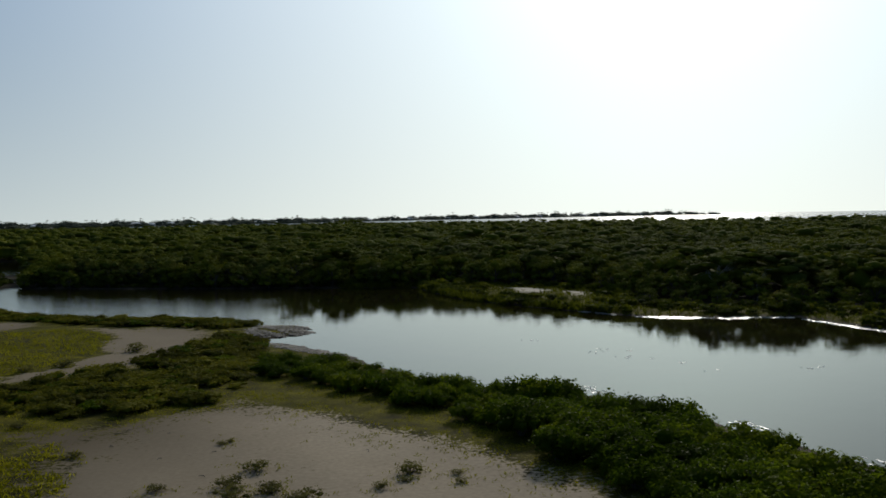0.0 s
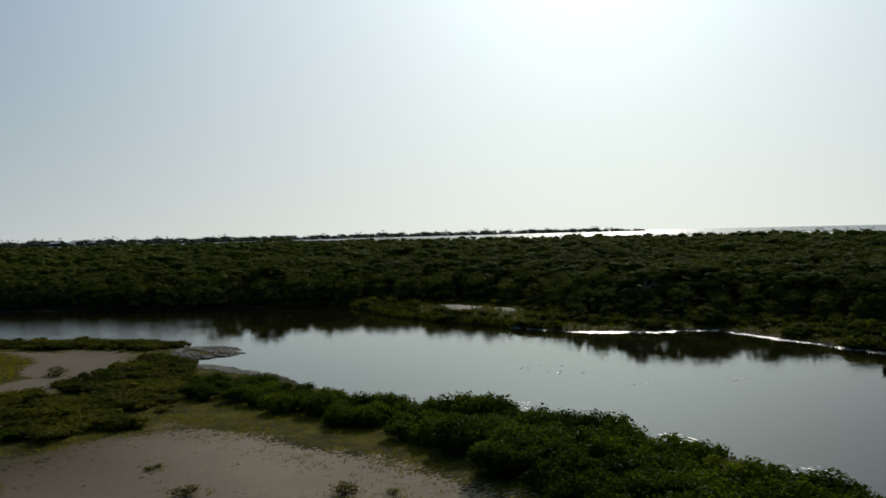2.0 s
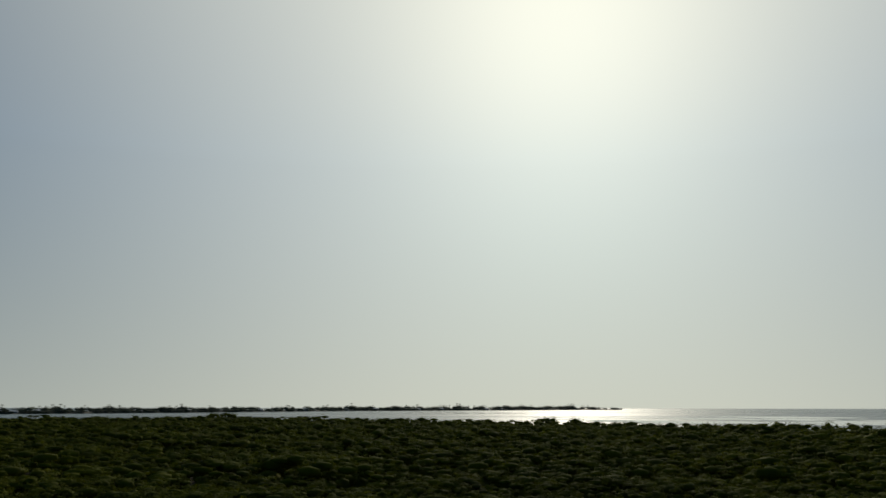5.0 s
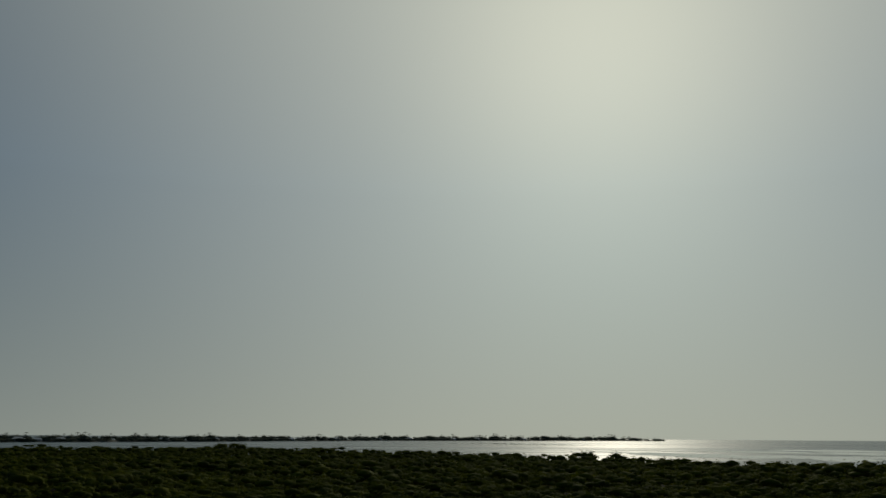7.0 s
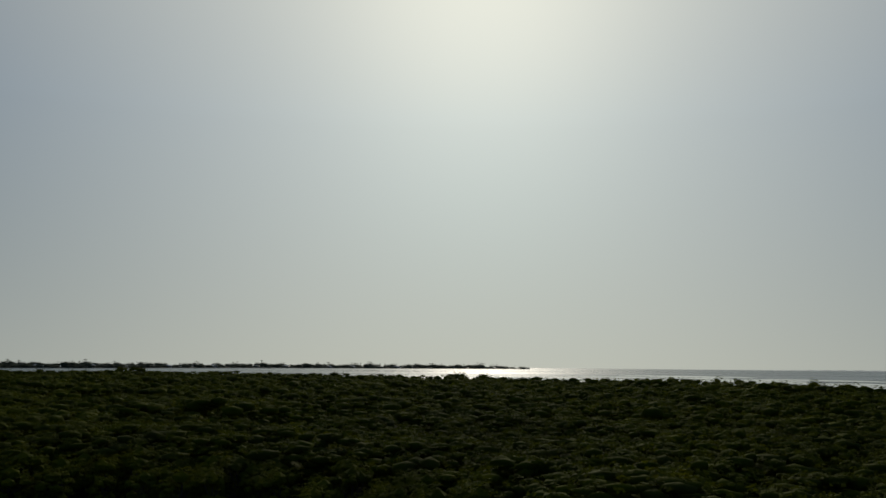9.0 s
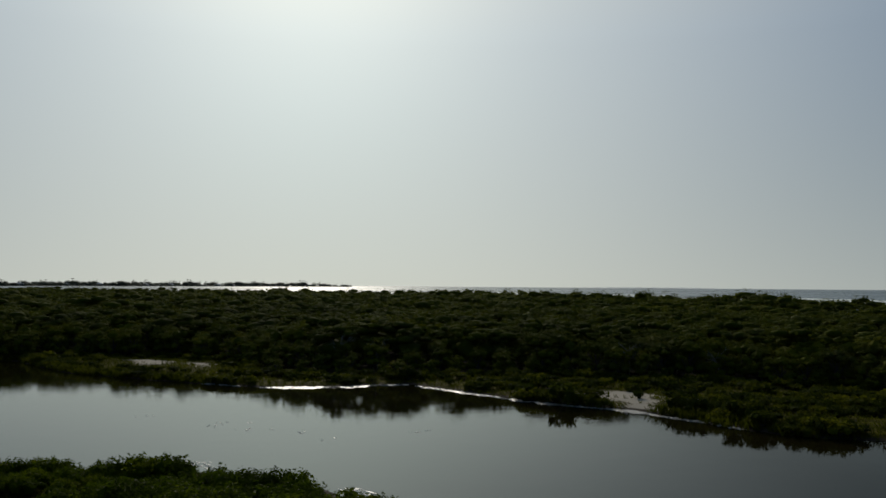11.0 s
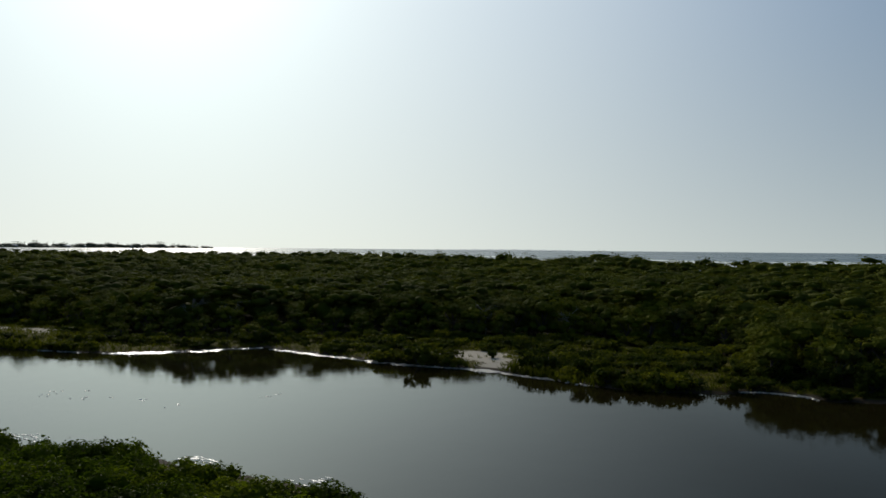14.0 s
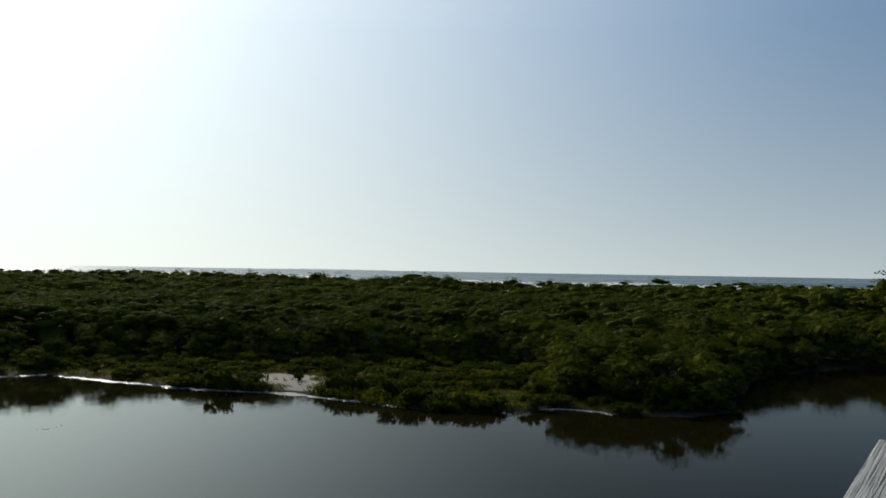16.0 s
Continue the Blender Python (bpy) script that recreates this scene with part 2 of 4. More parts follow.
def water_material(name, tint, rough, waves, breeze=0.0, ior=1.21, plain=False):
    """Dark water that mirrors the sky; waves: rows of size, depth; breeze: ripples on the open western reach."""
    m, n, l, p = material(name)
    p.inputs["Base Color"].default_value = (*tint, 1)
    p.inputs["Roughness"].default_value, p.inputs["IOR"].default_value = rough, ior
    h = None
    for scale, amount in waves:
        w = noise_node(n, l, scale, 3.0)
        v = math_node(n, l, "MULTIPLY", w.outputs[0], amount)
        h = v if h is None else math_node(n, l, "ADD", h, v)
    if breeze:
        tc, sep = n.new("ShaderNodeTexCoord"), n.new("ShaderNodeSeparateXYZ")
        l.new(tc.outputs["Object"], sep.inputs[0])
        wind = noise_node(n, l, 0.07, 3.0)
        x = math_node(n, l, "ADD", sep.outputs[0], math_node(n, l, "MULTIPLY", wind.outputs[0], 16.0))
        zone = n.new("ShaderNodeMapRange")
        for k, v in enumerate((-4.0, -9.0, 0.0, breeze)):
            zone.inputs[k + 1].default_value = v
        l.new(x, zone.inputs[0])
        # reflection is dimmed by place: IOR falls eastwards to darken the mirrored sky
        mirror_ior = n.new("ShaderNodeMapRange")
        for k, v in enumerate((-14.0, 20.5, 1.42, 1.08)):
            mirror_ior.inputs[k + 1].default_value = v
        mirror_ior.interpolation_type = "SMOOTHSTEP"
        l.new(math_node(n, l, "SUBTRACT", sep.outputs[0], math_node(n, l, "MULTIPLY", sep.outputs[1], 0.5)), mirror_ior.inputs[0])
        mirror, edge, both = n.new("ShaderNodeBsdfGlossy"), n.new("ShaderNodeFresnel"), n.new("ShaderNodeMixShader")
        mirror.inputs["Color"].default_value, mirror.inputs["Roughness"].default_value = (0.97, 1.0, 0.955, 1), rough
        p.inputs["Specular IOR Level"].default_value = 0.0
        l.new(mirror_ior.outputs[0], edge.inputs["IOR"])
        l.new(edge.outputs[0], both.inputs[0])
        l.new(p.outputs[0], both.inputs[1])
        l.new(mirror.outputs[0], both.inputs[2])
        l.new(both.outputs[0], n["Material Output"].inputs["Surface"])
        normals = (mirror.inputs["Normal"], edge.inputs["Normal"])
        w = noise_node(n, l, 2.4, 3.0)
        h = math_node(n, l, "ADD", h, math_node(n, l, "MULTIPLY", w.outputs[0], zone.outputs[0]))
    elif not plain:
        # broad streaks of rougher and smoother water
        tc, mp, st = n.new("ShaderNodeTexCoord"), n.new("ShaderNodeMapping"), n.new("ShaderNodeTexNoise")
        mp.inputs["Rotation"].default_value = (0, 0, 0.45)
        mp.inputs["Scale"].default_value = (0.0016, 0.011, 1)
        l.new(tc.outputs["Object"], mp.inputs["Vector"])
        l.new(mp.outputs[0], st.inputs["Vector"])
        st.inputs["Scale"].default_value, st.inputs["Detail"].default_value = 1.0, 5.0
        r = ramp(n, [(0.35, (0.2, 0.2, 0.2)), (0.65, (0.36, 0.36, 0.36))])
        l.new(st.outputs[0], r.inputs[0])
        l.new(r.outputs[0], p.inputs["Roughness"])
        h = math_node(n, l, "MULTIPLY", h, math_node(n, l, "ADD", st.outputs[0], 0.8))
    bump_node(n, l, h, 1.0, 1.0, p.inputs["Normal"])
    if breeze:
        for sock in normals:
            bump_node(n, l, h, 1.0, 1.0, sock)
    return m


GROUND = ground_material()
POND = water_material("pond_water", (0.0105, 0.009, 0.003), 0.03, [(0.5, 0.0055), (3.0, 0.0018), (9.0, 0.0008)], 0.024)
SEA = water_material("sea_water", (0.012, 0.052, 0.056), 0.16, [(0.05, 0.25), (0.4, 0.12), (1.7, 0.035)])


# ---- mesh helpers ----
def mesh_np(name, V, F4=None, F3=None, mat=None, smooth=False):
    """A mesh from arrays of points, quads and triangles."""
    me = bpy.data.meshes.new(name)
    loops = [np.asarray(F, np.int32).ravel() for F in (F4, F3) if F is not None and len(F)]
    sizes = [np.full(len(F), k, np.int32) for F, k in ((F4, 4), (F3, 3)) if F is not None and len(F)]
    loops, sizes = np.concatenate(loops), np.concatenate(sizes)
    me.vertices.add(len(V))
    me.vertices.foreach_set("co", np.asarray(V, np.float32).ravel())
    me.loops.add(len(loops))
    me.loops.foreach_set("vertex_index", loops)
    me.polygons.add(len(sizes))
    me.polygons.foreach_set("loop_start", np.concatenate([[0], np.cumsum(sizes)[:-1]]).astype(np.int32))
    me.polygons.foreach_set("use_smooth", np.full(len(sizes), smooth))
    me.update(calc_edges=True)
    if mat:
        me.materials.append(mat)
    return me


class Bits:
    """Collects points, quads and triangles of one mesh."""

    def __init__(self):
        self.V, self.F4, self.F3, self.n = [], [], [], 0

    def add(self, V, F4=None, F3=None):
        V = np.asarray(V, float).reshape(-1, 3)
        if F4 is not None and len(F4):
            self.F4.append(np.asarray(F4, int) + self.n)
        if F3 is not None and len(F3):
            self.F3.append(np.asarray(F3, int) + self.n)
        self.V.append(V)
        self.n += len(V)
        return self

    def arrays(self):
        return (np.concatenate(self.V), np.concatenate(self.F4) if self.F4 else np.zeros((0, 4), int),
                np.concatenate(self.F3) if self.F3 else np.zeros((0, 3), int))

    def mesh(self, name, mat, smooth=False):
        return mesh_np(name, *self.arrays(), mat, smooth)


def ico(level):
    bm = bmesh.new()
    bmesh.ops.create_icosphere(bm, subdivisions=level, radius=1)
    bm.verts.index_update()
    V = np.array([v.co[:] for v in bm.verts])
    F = np.array([[v.index for v in f.verts] for f in bm.faces])
    bm.free()
    return V, F


ICO1 = ico(1)


def unit(a):
    return a / np.maximum(np.linalg.norm(a, axis=-1, keepdims=True), 1e-9)


def leaves(rng, n, centres, radii, size, wide=0.55, low=-0.35, far=1.12, near=0.72, tri=False, tuft=1):
    """n folded leaf blades in the outer shell of the lobes."""
    centres, radii = np.asarray(centres, float), np.asarray(radii, float)
    vol = radii.prod(1) ** (2 / 3)
    n = n // tuft * tuft
    k = np.repeat(rng.choice(len(centres), n // tuft, p=vol / vol.sum()), tuft)
    u = unit(rng.normal(size=(n // tuft, 3)))
    u[:, 2] = np.where(u[:, 2] < low, -u[:, 2], u[:, 2])
    u = np.repeat(u, tuft, 0)
    pos = centres[k] + u * radii[k] * np.repeat(rng.uniform(near, far, (n // tuft, 1)), tuft, 0)
    if tuft > 1:
        v = unit(rng.normal(size=(n, 3)))
        v[:, 2] = np.abs(v[:, 2])
        pos, u = pos + v * (1.3 * size, 1.3 * size, 0.8 * size), unit(u + 0.45 * v)
    nor = unit(u * 0.8 + rng.normal(size=(n, 3)) * (0.42 if tuft == 1 else 0.2) + np.array([0, 0, 0.3]))
    tan = unit(np.cross(nor, rng.normal(size=(n, 3))))
    side = np.cross(nor, tan)
    L = size * rng.uniform(0.6, 1.3, (n, 1))
    W = L * wide
    if tri:
        V = np.stack([pos - tan * L / 2 + side * W / 2, pos - tan * L / 2 - side * W / 2, pos + tan * L / 2], 1)
        return V.reshape(-1, 3), None, np.arange(3 * n).reshape(-1, 3)
    V = np.stack([pos - tan * L / 2, pos + side * W / 2 + nor * W * 0.2, pos + tan * L / 2, pos - side * W / 2 + nor * W * 0.2], 1)
    return V.reshape(-1, 3), np.arange(4 * n).reshape(-1, 4)


def cores(bits, rng, centres, radii, share=0.8, uneven=0.2):
    """The dense twigs and shaded leaves inside each lobe, uneven in outline."""
    for c, r in zip(centres, radii):
        V = ICO1[0] * (share * rng.uniform(0.95 - uneven, 0.95 + uneven, (12, 1))) * r + c
        bits.add(V, F3=ICO1[1])


def tube(points, radii, n=6):
    """A bent, tapered limb."""
    P = np.asarray(points, float)
    d = unit(np.gradient(P, axis=0))
    a = unit(np.cross(d, np.array([0.31, 0.95, 0.05])))
    b = np.cross(d, a)
    ang = np.arange(n) * 2 * np.pi / n
    ring = a[:, None] * np.cos(ang)[None, :, None] + b[:, None] * np.sin(ang)[None, :, None]
    V = (P[:, None] + ring * np.asarray(radii, float)[:, None, None]).reshape(-1, 3)
    F = [[i * n + j, i * n + (j + 1) % n, (i + 1) * n + (j + 1) % n, (i + 1) * n + j] for i in range(len(P) - 1) for j in range(n)]
    return V, F


def part(name, data, parent, label="", m=None):
    ob = new(name, data)
    ob.parent = parent
    if m is not None:
        ob.matrix_basis = m
    return tagged(ob, label)


def box_mesh(name, sx, sy, sz, mat, bevel=0.0):
    """A block with softened edges, its foot at z = 0."""
    bm = bmesh.new()
    bmesh.ops.create_cube(bm, size=1)
    bmesh.ops.transform(bm, matrix=Matrix.Diagonal((sx, sy, sz, 1)), verts=bm.verts)
    bmesh.ops.translate(bm, vec=(0, 0, sz / 2), verts=bm.verts)
    if bevel:
        bmesh.ops.bevel(bm, geom=bm.edges[:], offset=bevel, segments=2, affect="EDGES", profile=0.6)
    me = bpy.data.meshes.new(name)
    bm.to_mesh(me)
    bm.free()
    me.materials.append(mat)
    return me


# ---- the plan ----
NEAR_LAND = [(-42.6, 81.6), (-39, 77.6), (-33, 72.4), (-25, 70.1), (-13.2, 64.5), (-10.7, 63.4), (-9.5, 60), (-10.2, 58.4), (-12.4, 57.2), (-12.0, 55.6), (-9.2, 53.4), (-5.4, 48.8), (-1.4, 42.7), (0.3, 40.7),
             (5.4, 38.3), (7.5, 36.1), (10, 32.4), (11.9, 29.2), (13.5, 26.3), (15, 22), (16.5, 14), (17, -60), (-400, -60), (-400, 130), (-70, 96)]
FAR_SHORE = [(-260, 215), (-84, 168), (-65.5, 131), (-52.2, 105), (-40, 102), (-25, 99.5), (-12, 98), (-3, 96.5), (0.8, 83.7), (5.8, 76.4), (11.3, 70.1), (15.1, 66), (20, 64.4),
             (26.5, 64.2), (27, 62.5), (30.3, 51.5), (34.5, 45), (36, 36.9), (37.5, 33.5), (39.6, 32.0), (41.2, 31.0), (42.2, 31.4), (43.3, 30.1), (43.6, 28.6), (43.2, 27), (45.2, 25.2), (47.2, 23.9), (49.3, 23.3), (51, 24),
             (54.5, 25.7), (60.3, 27.4), (66, 29.6), (76, 28.5), (83, 24.5), (95, 12), (115, -30), (180, -160)]
COAST_AZ = [-75, -50, -27, -14, -7, 0, 8, 15, 20, 25, 32, 42, 51, 60, 72, 90, 110, 140]
COAST_R = [760, 720, 640, 650, 640, 610, 530, 440, 385, 370, 330, 235, 205, 235, 250, 255, 290, 320]


def coast_point(az):
    r = np.interp(az, COAST_AZ, COAST_R) + 7 * math.sin(az * 1.9) + 4 * math.sin(az * 5.3)
    return (r * math.sin(radians(az)), r * math.cos(radians(az)))


FAR_LAND = FAR_SHORE + [coast_point(a) for a in range(138, -66, -4)]
SAND = [
    [(-14, 6), (-17.5, 22), (-18.2, 28), (-17.0, 31.0), (-13.7, 31.4), (-11.8, 32.2), (-9.4, 34.6), (-8.7, 35.2), (-5.4, 33.3), (-3.7, 32.2), (-2.1, 30.3), (0.2, 28.9), (1.9, 26.8), (3.5, 25.0), (4.6, 22), (7, 6)],
    [(-21.6, 41.1), (-21.8, 44.8), (-20.2, 49.0), (-22.2, 55.8), (-25.3, 61.6), (-17.7, 60.7), (-15.9, 57.1), (-15.5, 48.6), (-17.4, 43.6), (-19.4, 42.3)],
    [(-36, 66.0), (-32.1, 66.3), (-30.9, 62.9), (-33, 59.5)],
    [(7.0, 90.3), (9.2, 90.5), (10.9, 87), (10.2, 84), (7.4, 85)],
    [(12.2, 85.8), (13.9, 82.3), (12.8, 80.9), (11.9, 83.2)],
    [(36.2, 53.4), (38.4, 51.9), (39.8, 50.0), (38.6, 48.2), (36.8, 46.2), (35.0, 44.3), (34.4, 45.6), (34.9, 48.2), (35.3, 51.8)],
    [(40.0, 47.0), (41.2, 46.4), (40.1, 45.0), (39.0, 45.3)],
]
RUNNERS = [(-17.5, 27), (-16, 29.6), (-13.6, 29.2), (-12.0, 27), (-11.0, 24), (-11.5, 20), (-19, 20)]
MEADOW = [
    [(-3, 96), (0.8, 83.7), (11.3, 70), (15, 66), (20, 64), (26.6, 64), (26, 68.5), (17, 71), (16, 83), (13, 91.5), (4, 96), (0, 100)],
    [(26, 63), (30, 51.5), (34.5, 45), (36, 37), (41, 31), (44.5, 32.5), (49.5, 37.5), (54.5, 42), (56.5, 47), (50, 53), (44, 58), (39, 63), (31, 67), (27, 67)],
    [(41, 31), (44.5, 32.5), (46.6, 29.8), (47.6, 27.2), (46.2, 24.6), (43, 27)],
]


PATCH = [(-31, 58), (-28.1, 61.5), (-22.7, 58.5), (-20.4, 50), (-20.2, 45.2), (-23, 41.5), (-32, 42)]
LOW_SPIT = [(-52.8, 105.5), (-64.5, 127), (-130, 150), (-130, 110)]


def inside(P, poly):
    P, poly = np.asarray(P, float), np.asarray(poly, float)
    hit = np.zeros(len(P), bool)
    for a, b in zip(poly, np.roll(poly, -1, 0)):
        if a[1] != b[1]:
            cross = (a[1] > P[:, 1]) != (b[1] > P[:, 1])
            hit ^= cross & (P[:, 0] < (b[0] - a[0]) * (P[:, 1] - a[1]) / (b[1] - a[1]) + a[0])
    return hit


def reach(P, line, closed=True):
    """Distance of each point from a line of the plan."""
    P, line = np.asarray(P, float), np.asarray(line, float)
    best = np.full(len(P), 1e9)
    ends = np.roll(line, -1, 0) if closed else line[1:]
    for a, b in zip(line, ends):
        d = b - a
        s = np.clip(((P - a) @ d) / max(d @ d, 1e-9), 0, 1)
        best = np.minimum(best, np.hypot(*(P - a - s[:, None] * d).T))
    return best


def signed(P, poly):
    return np.where(inside(P, poly), 1.0, -1.0) * reach(P, poly)


def waver(P, scale, seed=0.0):
    """Smooth variation between -1 and 1 over the plan."""
    x, y = P[:, 0] / scale + seed * 3.1, P[:, 1] / scale + seed * 1.7
    return (np.sin(x * 1.3 + 1.7 * np.sin(y * 0.9 + seed)) + np.sin(y * 1.1 + 1.5 * np.sin(x * 0.7 + 2 * seed)) + np.sin((x + y) * 2.3 + seed)) / 3


def land_depth(P):
    """Metres inland from the nearest water's edge; negative in the water."""
    return np.maximum(np.maximum(signed(P, NEAR_LAND), signed(P, LOW_SPIT)), signed(P, FAR_LAND)) + 0.35 * waver(P, 1.1, 1.0) + 0.15 * waver(P, 0.35, 2.0)


def height(P):
    d = land_depth(P)
    up = 0.1 * np.clip(d, 0, 1.2) + 0.22 * (1 - np.exp(-np.clip(d - 0.6, 0, None) / 3.0)) + 0.02
    return np.where(d > 0, up + 0.04 * waver(P, 2.3, 3.0) * np.clip(d, 0, 1), np.maximum(d * 0.25, -1.2) - 0.02), d


# ---- ground, pond, sea ----
def stretch(lo, hi, step, end_lo, end_hi):
    out = list(np.arange(lo, hi, step))
    s, v = step, lo
    while v > end_lo:
        s *= 1.22
        v -= s
        out.insert(0, max(v, end_lo))
    s, v = step, out[-1]
    while v < end_hi:
        s *= 1.22
        v += s
        out.append(min(v, end_hi))
    return np.array(out)


gx, gy = stretch(-45, 56, 0.48, -5000, 5000), stretch(8, 106, 0.48, -5000, 5000)
X, Y = np.meshgrid(gx, gy)
P = np.stack([X.ravel(), Y.ravel()], 1)
Z, D = height(P)
nx, ny = len(gx), len(gy)
idx = np.arange(nx * ny).reshape(ny, nx)
quads = np.stack([idx[:-1, :-1], idx[:-1, 1:], idx[1:, 1:], idx[1:, :-1]], -1).reshape(-1, 4)
me = mesh_np("ground", np.column_stack([P, Z]), quads, None, GROUND, True)
sand_in = np.max([signed(P, s) for s in SAND], axis=0) + np.where(P[:, 0] > 5, 0.7, 0.5) * waver(P, 1.6, 1.0) + 0.35 * waver(P, 0.55, 2.0)
mottle = waver(P, 0.8, 9.0) + 0.5 * waver(P, 0.3, 4.0)
sand_in = np.where(P[:, 0] < -10, np.minimum(sand_in, 1.3 - 0.3 * np.clip(-10 - P[:, 0], 0, 6) + 0.5 * mottle + 9 * (P[:, 1] > 36)), sand_in)
sand_in = np.where(signed(P, RUNNERS) > 0.4 * mottle, np.minimum(sand_in, 0.1 - 1.3 * (mottle + 0.35)), sand_in)
sand_in = np.where(signed(P, PATCH) > 0.6 * mottle, np.minimum(sand_in, -1.6 + 0.8 * mottle), sand_in)
near_in = inside(P, NEAR_LAND)
meadow_in = np.max([signed(P, s) for s in MEADOW], axis=0)
sand_share = np.clip(0.5 + sand_in / 2.8, 0, 1)
turf_share = np.where(near_in, 0.72 + 0.25 * waver(P, 3.1, 7.0), np.clip(0.5 + meadow_in / 2, 0, 1))
wet_share = np.clip(1.05 - np.abs(D - 0.2) / 0.9, 0, 1)
cover = me.color_attributes.new("cover", "FLOAT_COLOR", "POINT")
cover.data.foreach_set("color", np.column_stack([sand_share, turf_share, wet_share, np.where(inside(P, NEAR_LAND), 0.0, 1.0)]).astype(np.float32).ravel())
# share of the darker sand colour: grows westwards, with uneven patches
west_dark = me.attributes.new("west_dark", "FLOAT", "POINT")
west_dark_share = np.clip((-2.5 - P[:, 0] + 2.5 * waver(P, 5.0, 2.0)) / 10, 0, np.where(P[:, 1] < 38, 1.0, 0.55)) + np.clip(0.25 * waver(P, 6.0, 5.0), 0, 1)
west_dark.data.foreach_set("value", (west_dark_share * near_in).astype(np.float32))
tagged(new("ground", me), "pale bare sand, yellow-green saltwort turf and dark mud", "ground", kind="structure")


def sheet(name, xs, ys, skip, mat):
    V, F = [], []
    for i in range(len(xs) - 1):
        for j in range(len(ys) - 1):
            if (i, j) not in skip:
                k = len(V)
                V += [(xs[i], ys[j], 0), (xs[i + 1], ys[j], 0), (xs[i + 1], ys[j + 1], 0), (xs[i], ys[j + 1], 0)]
                F.append((k, k + 1, k + 2, k + 3))
    return mesh_np(name, np.array(V, float), np.array(F), None, mat)


tagged(new("pond", sheet("pond", (-280, 160), (-20, 205), (), POND)), "calm dark tidal pond mirroring the bright sky", "water", kind="structure")
tagged(new("sea", sheet("sea", (-5000, -280, 160, 5000), (-5000, -20, 205, 5000), {(1, 1)}, SEA)), "grey-blue sea glittering below the sun", "water", kind="structure")


def shallows(name, lo, hi, seed):
    """Calm patches of shallow water off the mangrove coast, long and narrow along it."""
    gen, b = np.random.default_rng(seed), Bits()
    for k in range(60):
        a0, wide = gen.uniform(lo, hi), gen.uniform(1.0, 5.0)
        off, deep = np.interp(a0, COAST_AZ, COAST_R) * gen.uniform(0.75, 2.0), gen.uniform(25, 150)
        az = np.linspace(a0 - wide, a0 + wide, 15)
        w = deep * np.sin(np.linspace(0.05, math.pi - 0.05, 15)) ** 0.7
        rim = []
        for a, ww in zip(az, w):
            x, y = coast_point(a)
            r = math.hypot(x, y) + off + 5 * math.sin(a * 2.1 + k)
            rim.append([(q * math.sin(radians(a)), q * math.cos(radians(a)), 0.02 + 0.001 * k) for q in (r - ww / 2, r + ww / 2)])
        i = np.arange(30).reshape(15, 2)
        b.add(np.array(rim).reshape(-1, 3), np.stack([i[:-1, 0], i[1:, 0], i[1:, 1], i[:-1, 1]], -1))
    tagged(new(name, b.mesh(name, CALM)), "smooth pale slicks on the shallow sea", "water", kind="structure")


CALM = water_material("calm_shallows", (0.05, 0.075, 0.07), 0.05, [(0.2, 0.01), (1.5, 0.004)], plain=True)
shallows("shallow_water", 8, 78, 9)


# ---- mangrove trees ----
def crown_lobes(rng, h, spread, count, low_lobes=True):
    c = [(0, 0, h * 0.72)]
    r = [(spread * 0.62, spread * 0.62, h * 0.26)]
    for i in range(count):
        a = 2 * math.pi * (i + rng.uniform(0, 0.7)) / count
        d = spread * rng.uniform(0.45, 0.72)
        c.append((d * math.cos(a), d * math.sin(a), h * rng.uniform(0.45, 0.74)))
        s = spread * rng.uniform(0.3, 0.5)
        r.append((s, s, s * rng.uniform(0.6, 0.85)))
        if low_lobes or i % 2 == 0:
            c.append((d * 1.05 * math.cos(a + 0.6), d * 1.05 * math.sin(a + 0.6), h * rng.uniform(0.2, 0.34)))
            r.append((s, s, s * 0.8))
    return np.array(c), np.array(r)


def build_tree(seed, h=4.0, spread=2.0, n=1500, size=0.17):
    rng = np.random.default_rng(seed)
    root = new("mangrove_tree")
    b = Bits()
    c, r = crown_lobes(rng, h, spread, 6)
    cores(b, rng, c, r, 0.64, 0.15)
    b.add(*leaves(rng, n, c, r, size, wide=0.75, far=1.22, tri=True, tuft=10))
    wood = Bits()
    wood.add(*tube([(0, 0, -0.3), (0.06, 0.03, h * 0.2), (-0.04, 0.08, h * 0.45), (0, 0, h * 0.8)], [0.13, 0.1, 0.08, 0.03]))
    for q in c[1:]:
        wood.add(*tube([(0, 0, h * 0.18), q * (0.45, 0.45, 0.62) + (0, 0, 0.1), q], [0.07, 0.05, 0.02], 5))
    trunk = part("trunk", wood.mesh("trunk", BARK, True), root, "grey-brown stem with spreading limbs")
    for i in range(4):
        a = 2 * math.pi * i / 4 + seed
        arch = Bits().add(*tube([(0, 0, h * 0.2), (0.35 * math.cos(a), 0.35 * math.sin(a), 0.5), (0.6 * math.cos(a), 0.6 * math.sin(a), -0.3)], [0.04, 0.035, 0.03], 5))
        part("prop_root", arch.mesh("prop_root", BARK, True), trunk)
    part("crown", b.mesh("crown", MANGROVE), root)
    return tagged(root, "dense dark-green mangrove tree at the pond's far shore", "tree", "mangroves along the far shore")


def place_on(P):
    return height(np.asarray(P, float).reshape(-1, 2))[0]


